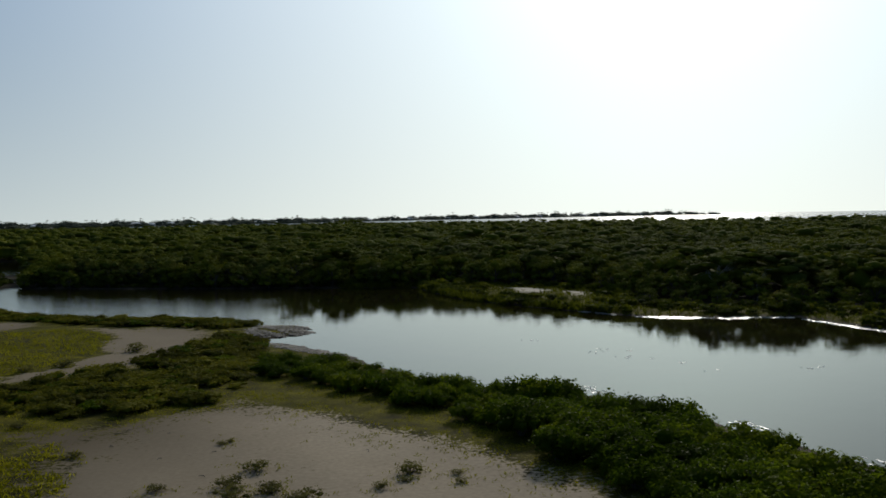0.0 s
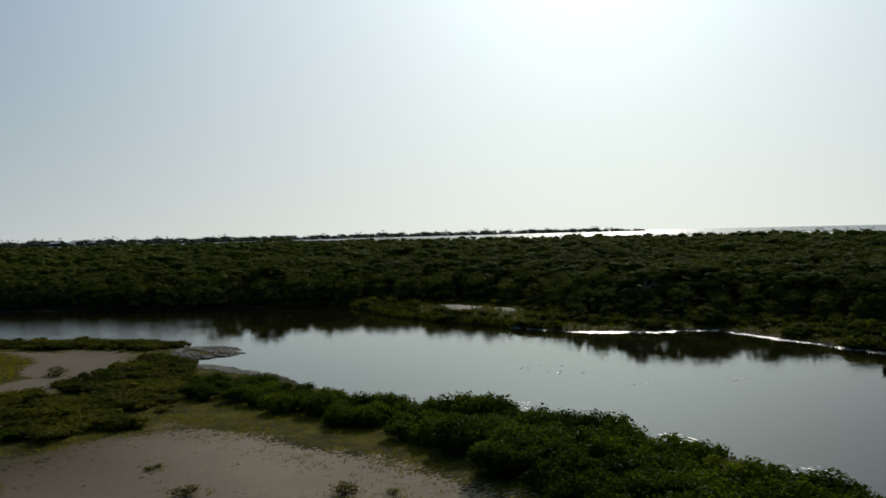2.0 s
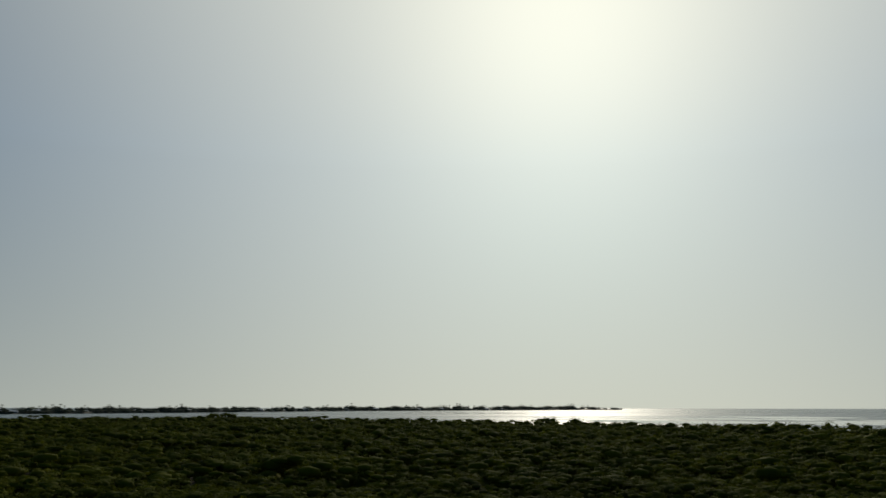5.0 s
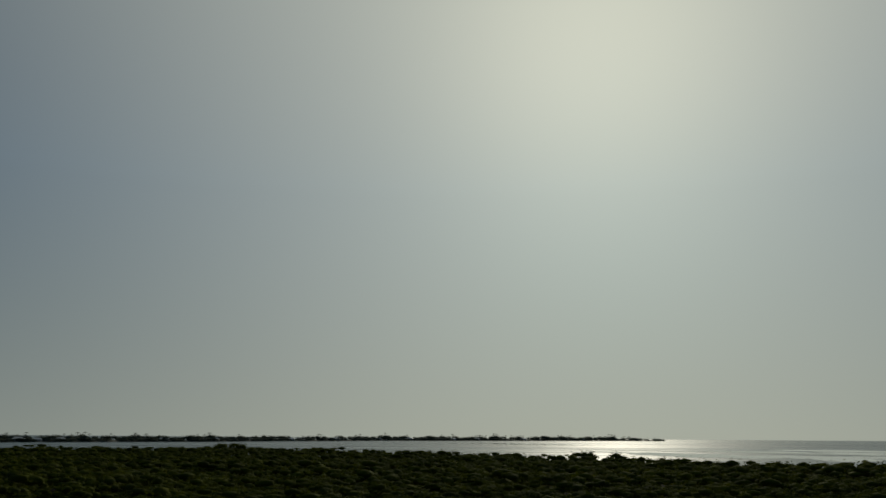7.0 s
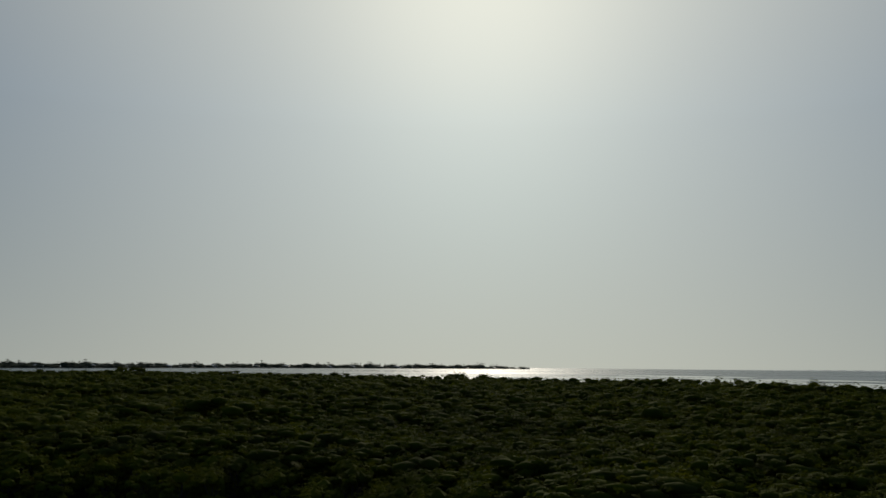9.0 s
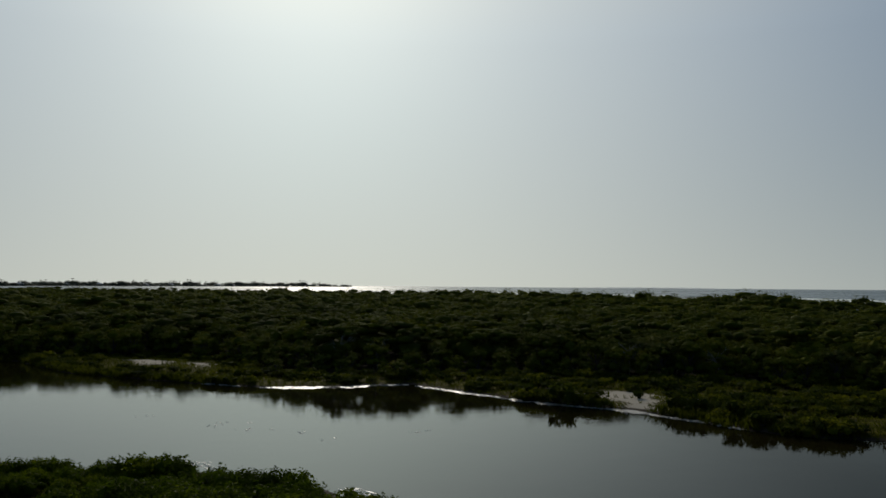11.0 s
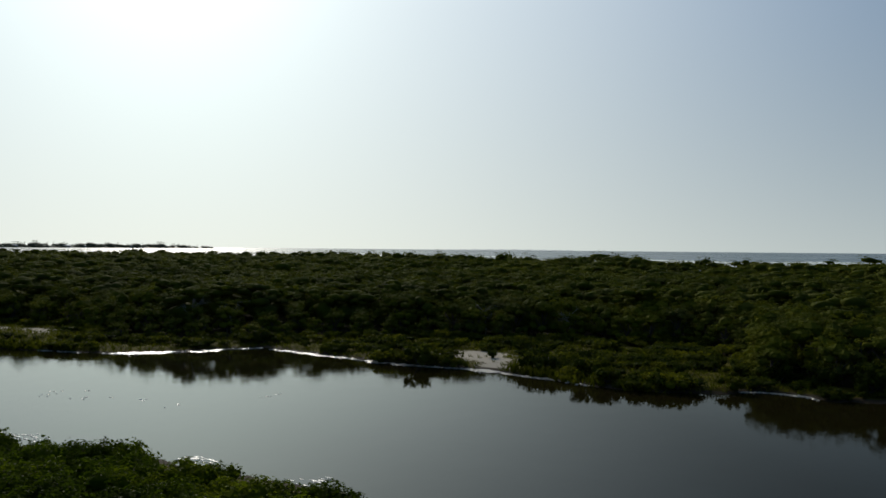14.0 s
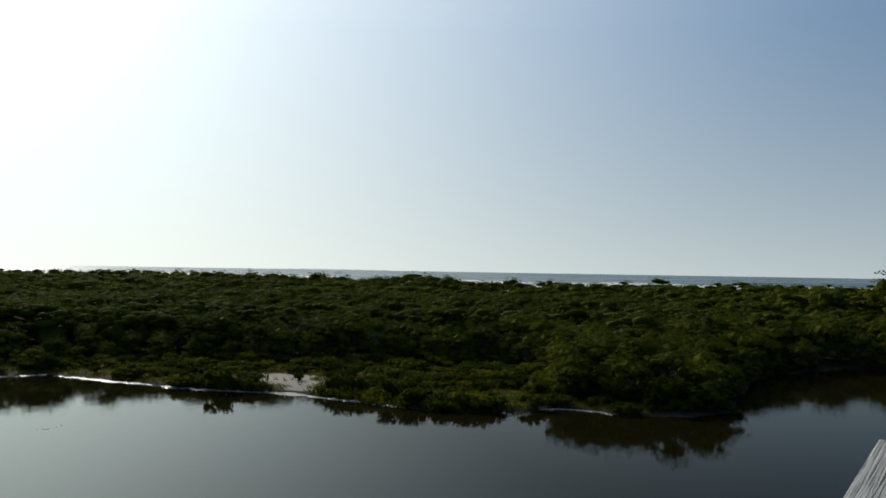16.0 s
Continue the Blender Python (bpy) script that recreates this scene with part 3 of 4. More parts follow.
def scatter(rng, x0, x1, y0, y1, step):
    gx, gy = np.meshgrid(np.arange(x0, x1, step), np.arange(y0, y1, step))
    Q = np.stack([gx.ravel(), gy.ravel()], 1)
    return Q + rng.uniform(-0.42, 0.42, Q.shape) * step


rng = np.random.default_rng(7)
Q = scatter(rng, -70, 110, 20, 135, 2.5)
front = land_depth(Q)
open_ground = np.max([signed(Q, s) for s in MEADOW], axis=0)
wooded = inside(Q, FAR_LAND) & (front > 0.45) & (open_ground < -0.2)
edge = np.minimum(front, -open_ground)
near_edge = wooded & (edge < 6.5) & (Q[:, 0] > -56) & (Q[:, 0] < 92)
open_shore = [(-3, 96), (0.8, 83.7), (11.3, 70), (15, 66), (26.6, 64), (30, 51.5), (34.5, 45), (36, 37)]
wooded &= reach(Q, open_shore, False) > 3.0
near_edge &= wooded
first = Q[near_edge]
first = first[np.argsort(reach(first, [(0, 0), (25, 5)], False))][:290]
trees = [build_tree(11 + i, 3.6 + 0.25 * (i % 3), 1.9 + 0.15 * (i % 2)) for i in range(6)]
zs = place_on(first)
edge_first = np.minimum(land_depth(first), -np.max([signed(first, s) for s in MEADOW], axis=0))
BEHIND = [(12, 69), (15, 66), (26.5, 63.5), (30, 53)]
behind_bank = reach(first, BEHIND, False)
for i, (p, z) in enumerate(zip(first, zs)):
    k = i % 6
    s = rng.uniform(0.82, 1.1) * float(np.clip(0.58 + 0.075 * edge_first[i], 0.6, 0.92)) * (1.08 if p[0] > 38 and p[1] < 60 else 1.0)
    s *= 0.57 if behind_bank[i] < 9 else 0.74 if behind_bank[i] < 14 else 1.0
    m = pose(p[0], p[1], z, 0, 0, rng.uniform(0, 360)) @ Matrix.Diagonal((s * rng.uniform(0.9, 1.15), s * rng.uniform(0.9, 1.15), s, 1))
    if i < 6:
        trees[k].matrix_basis = m
    else:
        t = copy_thing(trees[k], pose(0, 0, 0))
        t.matrix_basis = m


# ---- the woods behind, one canopy without countable trees ----
def stand(name, label, Q, variants, rng, low, high, mat, tallest=1.35, share=None):
    b = Bits()
    zs = place_on(Q)
    k = rng.integers(0, len(variants), len(Q))
    sway = waver(Q, 16, 5.0)
    # the outermost trees of the eastern coast stand taller
    az = np.degrees(np.arctan2(Q[:, 0], Q[:, 1]))
    outer = np.clip((np.hypot(Q[:, 0], Q[:, 1]) / np.interp(az, COAST_AZ, COAST_R) - 0.7) * 5, 0, 1) * np.clip((az - 16) / 8, 0, 1)
    for v, (V, F4, F3) in enumerate(variants):
        sel = np.where(k == v)[0]
        a = rng.uniform(0, 2 * np.pi, len(sel))
        s = rng.uniform(low, high, len(sel)) * (1 + 0.13 * sway[sel] + 0.08 * waver(Q[sel], 4.5, 8.0) + 0.17 * waver(Q[sel], 1.5, 3.0)) * np.where(rng.uniform(0, 1, len(sel)) < 0.1, rng.uniform(1.05, 1.22, len(sel)), 1.0)
        s = np.clip(s, 0.5, tallest) * (1 + 0.2 * outer[sel]) * (1 if share is None else share[sel])
        w = s * rng.uniform(0.85, 1.3, len(sel)) * np.clip(np.hypot(Q[sel, 0], Q[sel, 1]) / 420, 1, 1.5)
        ca, sa = np.cos(a)[:, None], np.sin(a)[:, None]
        x = (V[None, :, 0] * ca - V[None, :, 1] * sa) * w[:, None] + Q[sel, 0:1]
        y = (V[None, :, 0] * sa + V[None, :, 1] * ca) * w[:, None] + Q[sel, 1:2]
        z = V[None, :, 2] * s[:, None] + zs[sel, None]
        off = (np.arange(len(sel)) * len(V))[:, None, None]
        b.add(np.stack([x, y, z], -1).reshape(-1, 3), (F4[None] + off).reshape(-1, 4), (F3[None] + off).reshape(-1, 3))
    ob = new(name, b.mesh(name, mat, True))
    return tagged(ob, label, "woods", kind="stuff")


def canopy(seed, h, spread, clumps, n, size, tuft=8):
    """A tree of the closed canopy: flat leafy clumps, spread like shelves over one dark body."""
    gen = np.random.default_rng(seed)
    c, r = [(0, 0, h * 0.42)], [(spread * 0.9, spread * 0.9, h * 0.42)]
    for i in range(clumps):
        a = 2 * math.pi * (i + gen.uniform(0, 0.8)) / clumps
        d = spread * gen.uniform(0.2, 0.8) * (clumps > 1)
        w = spread * gen.uniform(0.42, 0.72)
        c.append((d * math.cos(a), d * math.sin(a), h * gen.uniform(0.62, 0.93)))
        r.append((w * gen.uniform(0.9, 1.3), w, w * gen.uniform(0.35, 0.55)))
    b = Bits()
    cores(b, gen, c, np.array(r), 0.6, 0.25)
    b.add(*leaves(gen, n, c[1:], r[1:], size, 0.8, -0.1, 1.16, 0.6, True, tuft))
    b.add(*leaves(gen, n // 5, c[:1], r[:1], size * 1.2, 0.8, 0.0, 0.95, 0.6, True, tuft))
    return b.arrays()


taken = {tuple(np.round(p, 3)) for p in first}
rest = Q[wooded & (np.hypot(Q[:, 0], Q[:, 1]) < 140)]
rest = np.array([p for p in rest if tuple(np.round(p, 3)) not in taken])
view = lambda Q: (np.degrees(np.arctan2(Q[:, 0], Q[:, 1])) > -33) & (np.degrees(np.arctan2(Q[:, 0], Q[:, 1])) < 79)
rest = rest[view(rest)]
young = np.clip(0.62 + 0.022 * reach(rest, BEHIND, False), 0.62, 1)
stand("mangrove_woods", "dense dark-green mangrove canopy behind the pond", rest, [canopy(40 + i, 3.9, 2.0, 5 + i % 3, 225, 0.205, 9) for i in range(7)], rng, 0.78, 1.06, MANGROVE, 1.14, young)


def ring_scatter(step, r0, r1, x0, x1, y0, y1):
    Q = scatter(rng, x0, x1, y0, y1, step)
    r = np.hypot(Q[:, 0], Q[:, 1])
    Q = Q[(r >= r0) & (r < r1) & view(Q)]
    return Q[inside(Q, FAR_LAND) & (land_depth(Q) > 0.5)]


mid_woods = ring_scatter(4.1, 140, 250, -190, 250, 0, 250)
stand("mangrove_woods_middle", "dark-green mangrove canopy reaching toward the sea", mid_woods, [canopy(60 + i, 4.0, 2.6, 3 + i % 3, 66, 0.28, 6) for i in range(7)], rng, 0.75, 1.15, MANGROVE)
far_woods = np.concatenate([ring_scatter(5.3, 250, 420, -300, 420, 0, 420), ring_scatter(9.2, 420, 900, -620, 330, -10, 900)])
stand("mangrove_woods_far", "far mangrove canopy with an uneven top line", far_woods, [canopy(80 + i, 4.0, 3.6, 2 + i % 2, 21, 0.5, 3) for i in range(6)], rng, 0.75, 1.15, MANGROVE)


def along(line, step):
    line = np.asarray(line, float)
    seg = np.hypot(*np.diff(line, axis=0).T)
    s = np.concatenate([[0], np.cumsum(seg)])
    t = np.arange(0, s[-1], step)
    return np.column_stack([np.interp(t, s, line[:, 0]), np.interp(t, s, line[:, 1])]), t / s[-1]


# ---- shrubs of the near bank ----
def join(bits, V, F, n):
    """Adds a branch that grows out of the first one's foot."""
    F = np.asarray(F)
    if bits.n == 0:
        bits.add(V, F)
    else:
        bits.F4.append(np.where(F < n, F, F - n + bits.n))
        bits.V.append(V[n:])
        bits.n += len(V) - n


def build_shrub(name, seed, h, spread, lobes, n, size, mat, label, category, group):
    """A low bush: leaning stems and a ragged, lobed crown that reaches the ground."""
    rng = np.random.default_rng(seed)
    root = new(name)
    c, r = [(0, 0, h * 0.5)], [(spread * 0.6, spread * 0.6, h * 0.42)]
    for i in range(lobes):
        a = 2 * math.pi * (i + rng.uniform(0, 0.8)) / lobes
        d = spread * rng.uniform(0.45, 0.75)
        s = spread * rng.uniform(0.28, 0.45)
        c.append((d * math.cos(a), d * math.sin(a), h * rng.uniform(0.22, 0.7)))
        r.append((s, s, min(s, h * 0.36)))
    b = Bits()
    cores(b, rng, np.array(c), np.array(r), 0.74 if h > 0.52 else 0.4)
    b.add(*leaves(rng, n, c, r, size, 0.6, -0.6))
    wood, sides = Bits(), 5 if h > 1 else 3
    for q in c:
        q = np.array(q)
        join(wood, *tube([(0, 0, -0.05), q * (0.4, 0.4, 0.5), q * (0.9, 0.9, 0.95)], [0.03 * h + 0.008, 0.02 * h + 0.006, 0.006], sides), sides)
    # leafy shoots that break the outline
    for i in range(9):
        a, e = rng.uniform(0, 2 * math.pi), rng.uniform(0.2, 0.9)
        top = np.array([spread * e * math.cos(a), spread * e * math.sin(a), h * rng.uniform(0.72, 0.98) * (1.1 - 0.45 * e)])
        join(wood, *tube([(0, 0, -0.05), top * (0.6, 0.6, 0.6), top], [0.012, 0.008, 0.004], sides), sides)
        b.add(*leaves(rng, 9, [top], [(0.09 * h + 0.03, 0.09 * h + 0.03, 0.12 * h + 0.03)], size, 0.6, -1))
    part("stem", wood.mesh("stem", BARK, True), root)
    part("foliage", b.mesh("foliage", mat), root)
    return tagged(root, label, category, group)


def set_out(protos, spots, rng, low, high, squash=(0.9, 1.2)):
    """Puts copies of the plants at the spots, turned and sized at random."""
    zs = place_on(spots)
    for i, (p, z) in enumerate(zip(spots, zs)):
        s = rng.uniform(low, high)
        m = pose(p[0], p[1], max(z, 0.0) - 0.02, 0, 0, rng.uniform(0, 360)) @ Matrix.Diagonal((s * rng.uniform(*squash), s * rng.uniform(*squash), s, 1))
        if i < len(protos):
            protos[i].matrix_basis = m
        else:
            copy_thing(protos[i % len(protos)], pose(0, 0, 0)).matrix_basis = m


rng = np.random.default_rng(21)
BAND = [(-10.2, 44.5), (-8.8, 41.4), (-4.9, 38.3), (-2.1, 34.6), (0.2, 32.8), (2.1, 28.9), (3.8, 25.8), (6.0, 21.0), (8.5, 14.5), (17, 14), (16, 25), (8, 37.5), (0, 42.5), (-4.5, 44.8), (-8, 46.2)]
Q = scatter(rng, -12, 18, 14, 51, 1.2)
Q = Q[inside(Q, BAND) & (signed(Q, NEAR_LAND) > 2.6)]
bushes = [build_shrub("mangrove_shrub", 100 + i, 1.15 + 0.12 * (i % 3), 1.0, 6, 640, 0.138, BUSH, "bushy bright-green mangrove shrub on the pond's near bank", "shrub", "mangrove shrubs on the near bank") for i in range(6)]
set_out(bushes, Q[Q[:, 1] < 31], rng, 0.66, 0.98, (1.05, 1.4))
Q = scatter(rng, -12, 18, 30, 51, 1.0)
Q = Q[inside(Q, BAND) & (signed(Q, NEAR_LAND) > 2.2)]
set_out([copy_thing(bushes[4], pose(0, 0, 0))], Q[(Q[:, 1] >= 31) & (Q[:, 1] < 39)], rng, 0.48, 0.76, (1.05, 1.4))
set_out([copy_thing(bushes[2], pose(0, 0, 0))], Q[Q[:, 1] >= 39], rng, 0.32, 0.52, (1.4, 2.0))
# two taller clumps at the water's edge
tall = [(3.6, 34.6), (4.6, 34.4), (2.8, 35.1), (7.6, 30.4), (8.4, 29.8)]
for p in tall:
    copy_thing(bushes[rng.integers(0, 6)], pose(0, 0, 0)).matrix_basis = pose(p[0], p[1], 0.15, 0, 0, rng.uniform(0, 360)) @ Matrix.Diagonal((1.1, 1.1, 1.0, 1))

LOW = [
    [(-24.5, 40.5), (-21.1, 40.1), (-17.6, 44.2), (-15.7, 51), (-14.8, 57), (-12.2, 57), (-10.8, 50), (-9.9, 45.5), (-9.6, 38), (-10.4, 35), (-13.8, 33.6), (-17.2, 33.2), (-23, 33.5)],
    [(-42, 79), (-36.7, 71.5), (-27.6, 68.2), (-23.5, 68.4), (-15.5, 64.9), (-13.2, 62.6), (-16.0, 60.8), (-25.1, 63.3), (-36, 68)],
]
Q = scatter(rng, -44, -8, 30, 82, 0.86)
Q = Q[(inside(Q, LOW[0]) | inside(Q, LOW[1])) & (signed(Q, NEAR_LAND) > 0.5) & (waver(Q, 2.0, 4.0) > -0.62)]
low_bushes = [build_shrub("saltbush", 130 + i, 0.55 + 0.08 * (i % 3), 0.75, 5, 150, 0.13, BUSH if i == 3 else LOWBUSH, "low olive-green saltbush growing on the sandy spit", "shrub", "low saltbushes on the spit") for i in range(6)]
set_out(low_bushes, Q, rng, 0.4, 0.8, (1.2, 2.0))

# single scrubby plants on the open sand
lone = [(-5.9, 25.9), (-6.3, 24.3), (-5.0, 23.7), (-3.9, 22.7), (-1.1, 25.5), (-7.7, 28.9), (-7.5, 29.2), (-8.3, 24.0), (-1.2, 24.6), (0.4, 24.5), (-8.6, 22.8), (-5.9, 23.1), (-18.4, 50.5), (-12.2, 27.6), (-16.1, 31.8), (0.3, 25.3), (-20.4, 45.2), (-21.8, 43.9), (-17.5, 60.0), (-5.0, 23.9), (-1.9, 24.0)]
size_of = [0.75, 0.75, 0.7, 0.95, 0.85, 0.3, 0.28, 0.5, 0.35, 0.35, 0.5, 0.9, 1.15, 0.45, 0.6, 0.35, 0.9, 0.8, 0.5, 0.5, 0.45]
SCRUB = leaf_material("scrub_leaves", (0.07, 0.065, 0.02), (0.14, 0.13, 0.035), (0.24, 0.22, 0.06), 0.35, 0.4)
scrubs = [build_shrub("scrub_plant", 160 + i, 0.5, 0.62, 6, 260, 0.085, SCRUB, "small dry brown-green scrub plant on bare sand", "shrub", "scrub plants on the sand") for i in range(4)]
for i, (p, s) in enumerate(zip(lone, size_of)):
    m = pose(p[0], p[1], place_on([p])[0] - 0.01, 0, 0, 70 * i) @ Matrix.Diagonal((s * 1.15, s, s * 0.9, 1))
    if i < 4:
        scrubs[i].matrix_basis = m
    else:
        copy_thing(scrubs[i % 4], pose(0, 0, 0)).matrix_basis = m

# low bushes along the far shore's meadow
SHOREBUSH = leaf_material("shore_bush_leaves", (0.016, 0.026, 0.004), (0.042, 0.058, 0.006), (0.1, 0.11, 0.01), 0.42, 0.2)
MARSH = leaf_material("marsh_leaves", (0.03, 0.038, 0.004), (0.083, 0.096, 0.006), (0.185, 0.19, 0.01), 0.45, 0.2)
Q = scatter(rng, -4, 48, 29, 100, 1.7)
front = signed(Q, FAR_LAND)
meadow = np.max([signed(Q, s) for s in MEADOW], axis=0)
bare = np.max([signed(Q, s) for s in SAND], axis=0)
Q1 = Q[(meadow > 0) & (front > 0.9) & (bare < 0.0) & (waver(Q, 3.0, 6.0) > -0.15)]
far_bushes = [build_shrub("shore_bush", 190 + i, 0.85 + 0.15 * (i % 3), 0.85, 5, 170, 0.18, SHOREBUSH, "dull green bush on the pond's far shore", "shrub", "bushes along the far shore") for i in range(5)]
west = Q1[:, 0] < 24
east = Q1[~west & (np.min([reach(Q1, np.array(q), True) for q in MEADOW], axis=0) < 2.2) & (signed(Q1, FAR_LAND) > 4)]
spots = [(33.2, 59.0), (33.3, 56.6), (40.4, 41), (43, 37), (42, 45.5), (47, 42)]
set_out(far_bushes, np.concatenate([spots, east]), rng, 0.55, 1.0)
# dense rounded bushes in front of the sandy clearing, by place and height
for k, (x, y, tall) in enumerate([(31.9, 49.6, 1.45), (32.6, 49.0, 0.8), (32.9, 47.9, 0.85), (33.5, 47.2, 0.7), (37.2, 48.5, 0.6), (36.4, 43.6, 1.1), (36.8, 42.5, 1.1), (37.2, 41.4, 0.9),
                                  (37.6, 40.1, 1.3), (38.0, 38.9, 1.25), (37.0, 36.9, 1.0), (37.6, 35.2, 0.9), (38.4, 34.2, 0.9), (28.9, 61.6, 0.55), (30.0, 57.2, 0.75), (31.0, 53.4, 0.9), (31.5, 51.6, 0.8)]):
    tall /= 0.85 + 0.15 * (k % 3)
    copy_thing(far_bushes[k % 3], pose(0, 0, 0)).matrix_basis = pose(x, y, place_on([(x, y)])[0] - 0.02, 0, 0, 77 * k) @ Matrix.Diagonal((tall * 0.95, tall * 0.9, tall, 1))
few = Q1[west & (Q1[:, 1] < 84)]
set_out([copy_thing(far_bushes[1], pose(0, 0, 0))], few[::3], rng, 0.3, 0.6, (1.2, 1.8))


# bushes that overhang the far waterline
C, u = along(FAR_SHORE[3:33], 0.95)
d = unit(np.gradient(C, axis=0))
inland = np.column_stack([-d[:, 1], d[:, 0]])
C = C + inland * rng.uniform(0.5, 1.3, (len(C), 1))
no_bank = (reach(C, [(14.8, 66.2), (20, 64.5), (26.4, 64.0), (27.5, 61)], False) > 2.2) & (reach(C, [(34.4, 45.6), (35.2, 43.6)], False) > 1.8)
no_bank &= (reach(C, [(0, 86), (5.8, 76.4), (14, 67)], False) > 3) & (reach(C, [(28, 59), (30.3, 51.5), (34.5, 45), (36, 37), (41, 31)], False) > 2)
set_out([copy_thing(far_bushes[0], pose(0, 0, 0))], C[no_bank & (rng.uniform(0, 1, len(C)) < 0.8)], rng, 0.35, 0.95, (1.0, 1.5))

# low shrubby growth over the open far shore
Q = scatter(rng, -3, 58, 30, 99, 1.5)
open_in = np.max([signed(Q, s) for s in MEADOW], axis=0)
bare = np.max([signed(Q, s) for s in SAND], axis=0)
Q = Q[(open_in > -0.8) & (signed(Q, FAR_LAND) > 0.35) & (bare < np.where(Q[:, 0] < 24, -1.6, -0.3)) & ((waver(Q, 2.2, 6.0) > np.where(Q[:, 0] < 24, 0.25, -0.25)) | (open_in < 1.0)) & (reach(Q, [(14.8, 66.2), (20, 64.5), (26.4, 64.0)], False) > 1.2) & (reach(Q, [(34.2, 47.2), (34.6, 45.0), (36.6, 44.0)], False) > 1.7)]
meadow_shrubs = [build_shrub("marsh_shrub", 230 + i, 0.55 + 0.1 * (i % 3), 0.8, 5, 120, 0.17, SHOREBUSH if i % 2 else MARSH, "low yellow-green marsh shrub on the open far shore", "shrub", "marsh shrubs on the far shore") for i in range(4)]
set_out(meadow_shrubs, Q, rng, 0.5, 1.15, (1.0, 1.5))

# a second row of undergrowth below the trees, and low growth on the western spit
C, u = along(FAR_SHORE[3:33], 1.3)
d = unit(np.gradient(C, axis=0))
C = C + np.column_stack([-d[:, 1], d[:, 0]]) * rng.uniform(1.3, 3.2, (len(C), 1))
C = C[np.max([signed(C, q) for q in MEADOW], axis=0) < 0.5]
Q = scatter(rng, -66, -53, 106, 128, 2.2)
set_out([copy_thing(far_bushes[2], pose(0, 0, 0))], C, rng, 0.8, 1.5, (1.0, 1.4))
set_out([copy_thing(far_bushes[0], pose(0, 0, 0))], Q[signed(Q, LOW_SPIT) > 0.5], rng, 0.4, 0.75, (1.4, 2.2))

# ---- low turf and tufts, too many to count ----
MEADOWGRASS = leaf_material("shore_grass", (0.022, 0.03, 0.003), (0.068, 0.08, 0.005), (0.165, 0.17, 0.009), 0.48, 0.2)


def turf(name, label, Q, rng, blades, low, high, mat, sprawl=0.6):
    zs = place_on(Q)
    n = len(Q) * blades
    base = np.repeat(np.column_stack([Q, zs - 0.01]), blades, 0) + np.column_stack([rng.normal(0, 0.09, (n, 2)), np.zeros(n)])
    lean = np.column_stack([rng.normal(0, sprawl, (n, 2)), np.ones(n)])
    tip = unit(lean) * rng.uniform(low, high, (n, 1))
    side = unit(np.column_stack([rng.normal(size=(n, 2)), np.zeros(n)])) * (0.02 + 0.12 * np.linalg.norm(tip, axis=1, keepdims=True))
    V = np.stack([base - side * 0.5, base + side * 0.5, base + tip * 0.7 + side * 0.6, base + tip], 1).reshape(-1, 3)
    tagged(new(name, mesh_np(name, V, np.arange(4 * n).reshape(-1, 4), None, mat)), label, "grass", kind="stuff")


Q = np.concatenate([scatter(rng, -20, 10, 18, 44, 0.21), scatter(rng, -44, -20, 18, 82, 0.45), scatter(rng, -20, 0, 44, 82, 0.4)])
sand_edge = np.max([signed(Q, s) for s in SAND], axis=0) + 0.45 * waver(Q, 0.8, 2.0) + 0.3 * waver(Q, 0.25, 3.0) - 0.6 * np.clip((Q[:, 0] + 5) / 3, 0, 1)
keep = inside(Q, NEAR_LAND) & (signed(Q, NEAR_LAND) > 0.5) & (rng.uniform(0, 1, len(Q)) < np.where(sand_edge < 0, 0.85, 0.9 * np.exp(-np.clip(sand_edge, 0, 9) / 0.75)) * np.clip(0.55 + 1.0 * waver(Q, 1.1, 5.0) + 0.7 * waver(Q, 0.3, 2.0), 0.04, 1))
runners = (signed(Q, RUNNERS) + rng.normal(0, 0.25, len(Q)) > 0) & (waver(Q, 0.8, 9.0) + 0.5 * waver(Q, 0.3, 4.0) > -0.35)
turf("saltwort_runners", "bright yellow-green saltwort runners creeping over sand", Q[runners], rng, 8, 0.08, 0.22, GRASS, 1.6)
spit = scatter(rng, -36, -18, 40, 62, 0.27)
spit = spit[(signed(spit, PATCH) > 0.5 * waver(spit, 1.2, 3.0)) & (np.max([signed(spit, q) for q in SAND], axis=0) < 0.2) & (rng.uniform(0, 1, len(spit)) < np.clip(0.75 + 0.7 * waver(spit, 1.6, 5.0), 0.05, 1))]
turf("saltwort_meadow", "bright yellow-green saltwort meadow on the spit", spit, rng, 6, 0.06, 0.2, GRASS, 1.3)
halo = np.concatenate([np.array(q) + rng.normal(0, 0.5 * z + 0.1, (int(34 * z), 2)) for q, z in zip(lone, size_of)])
turf("saltwort_turf", "patchy yellow-green saltwort turf fringing the sand", np.concatenate([Q[keep], halo]), rng, 7, 0.04, 0.13, GRASS, 1.7)
Q = scatter(rng, -4, 48, 29, 100, 0.5)
meadow = np.max([signed(Q, s) for s in MEADOW], axis=0)
bare = np.max([signed(Q, s) for s in SAND], axis=0)
keep = (meadow > -1) & (signed(Q, FAR_LAND) > 0.1) & ((bare + 0.6 * waver(Q, 1.0, 1.0) < 0) | (rng.uniform(0, 1, len(Q)) < 0.1))
turf("far_shore_grass", "olive-green grass on the far shore", Q[keep], rng, 6, 0.1, 0.4, MEADOWGRASS)
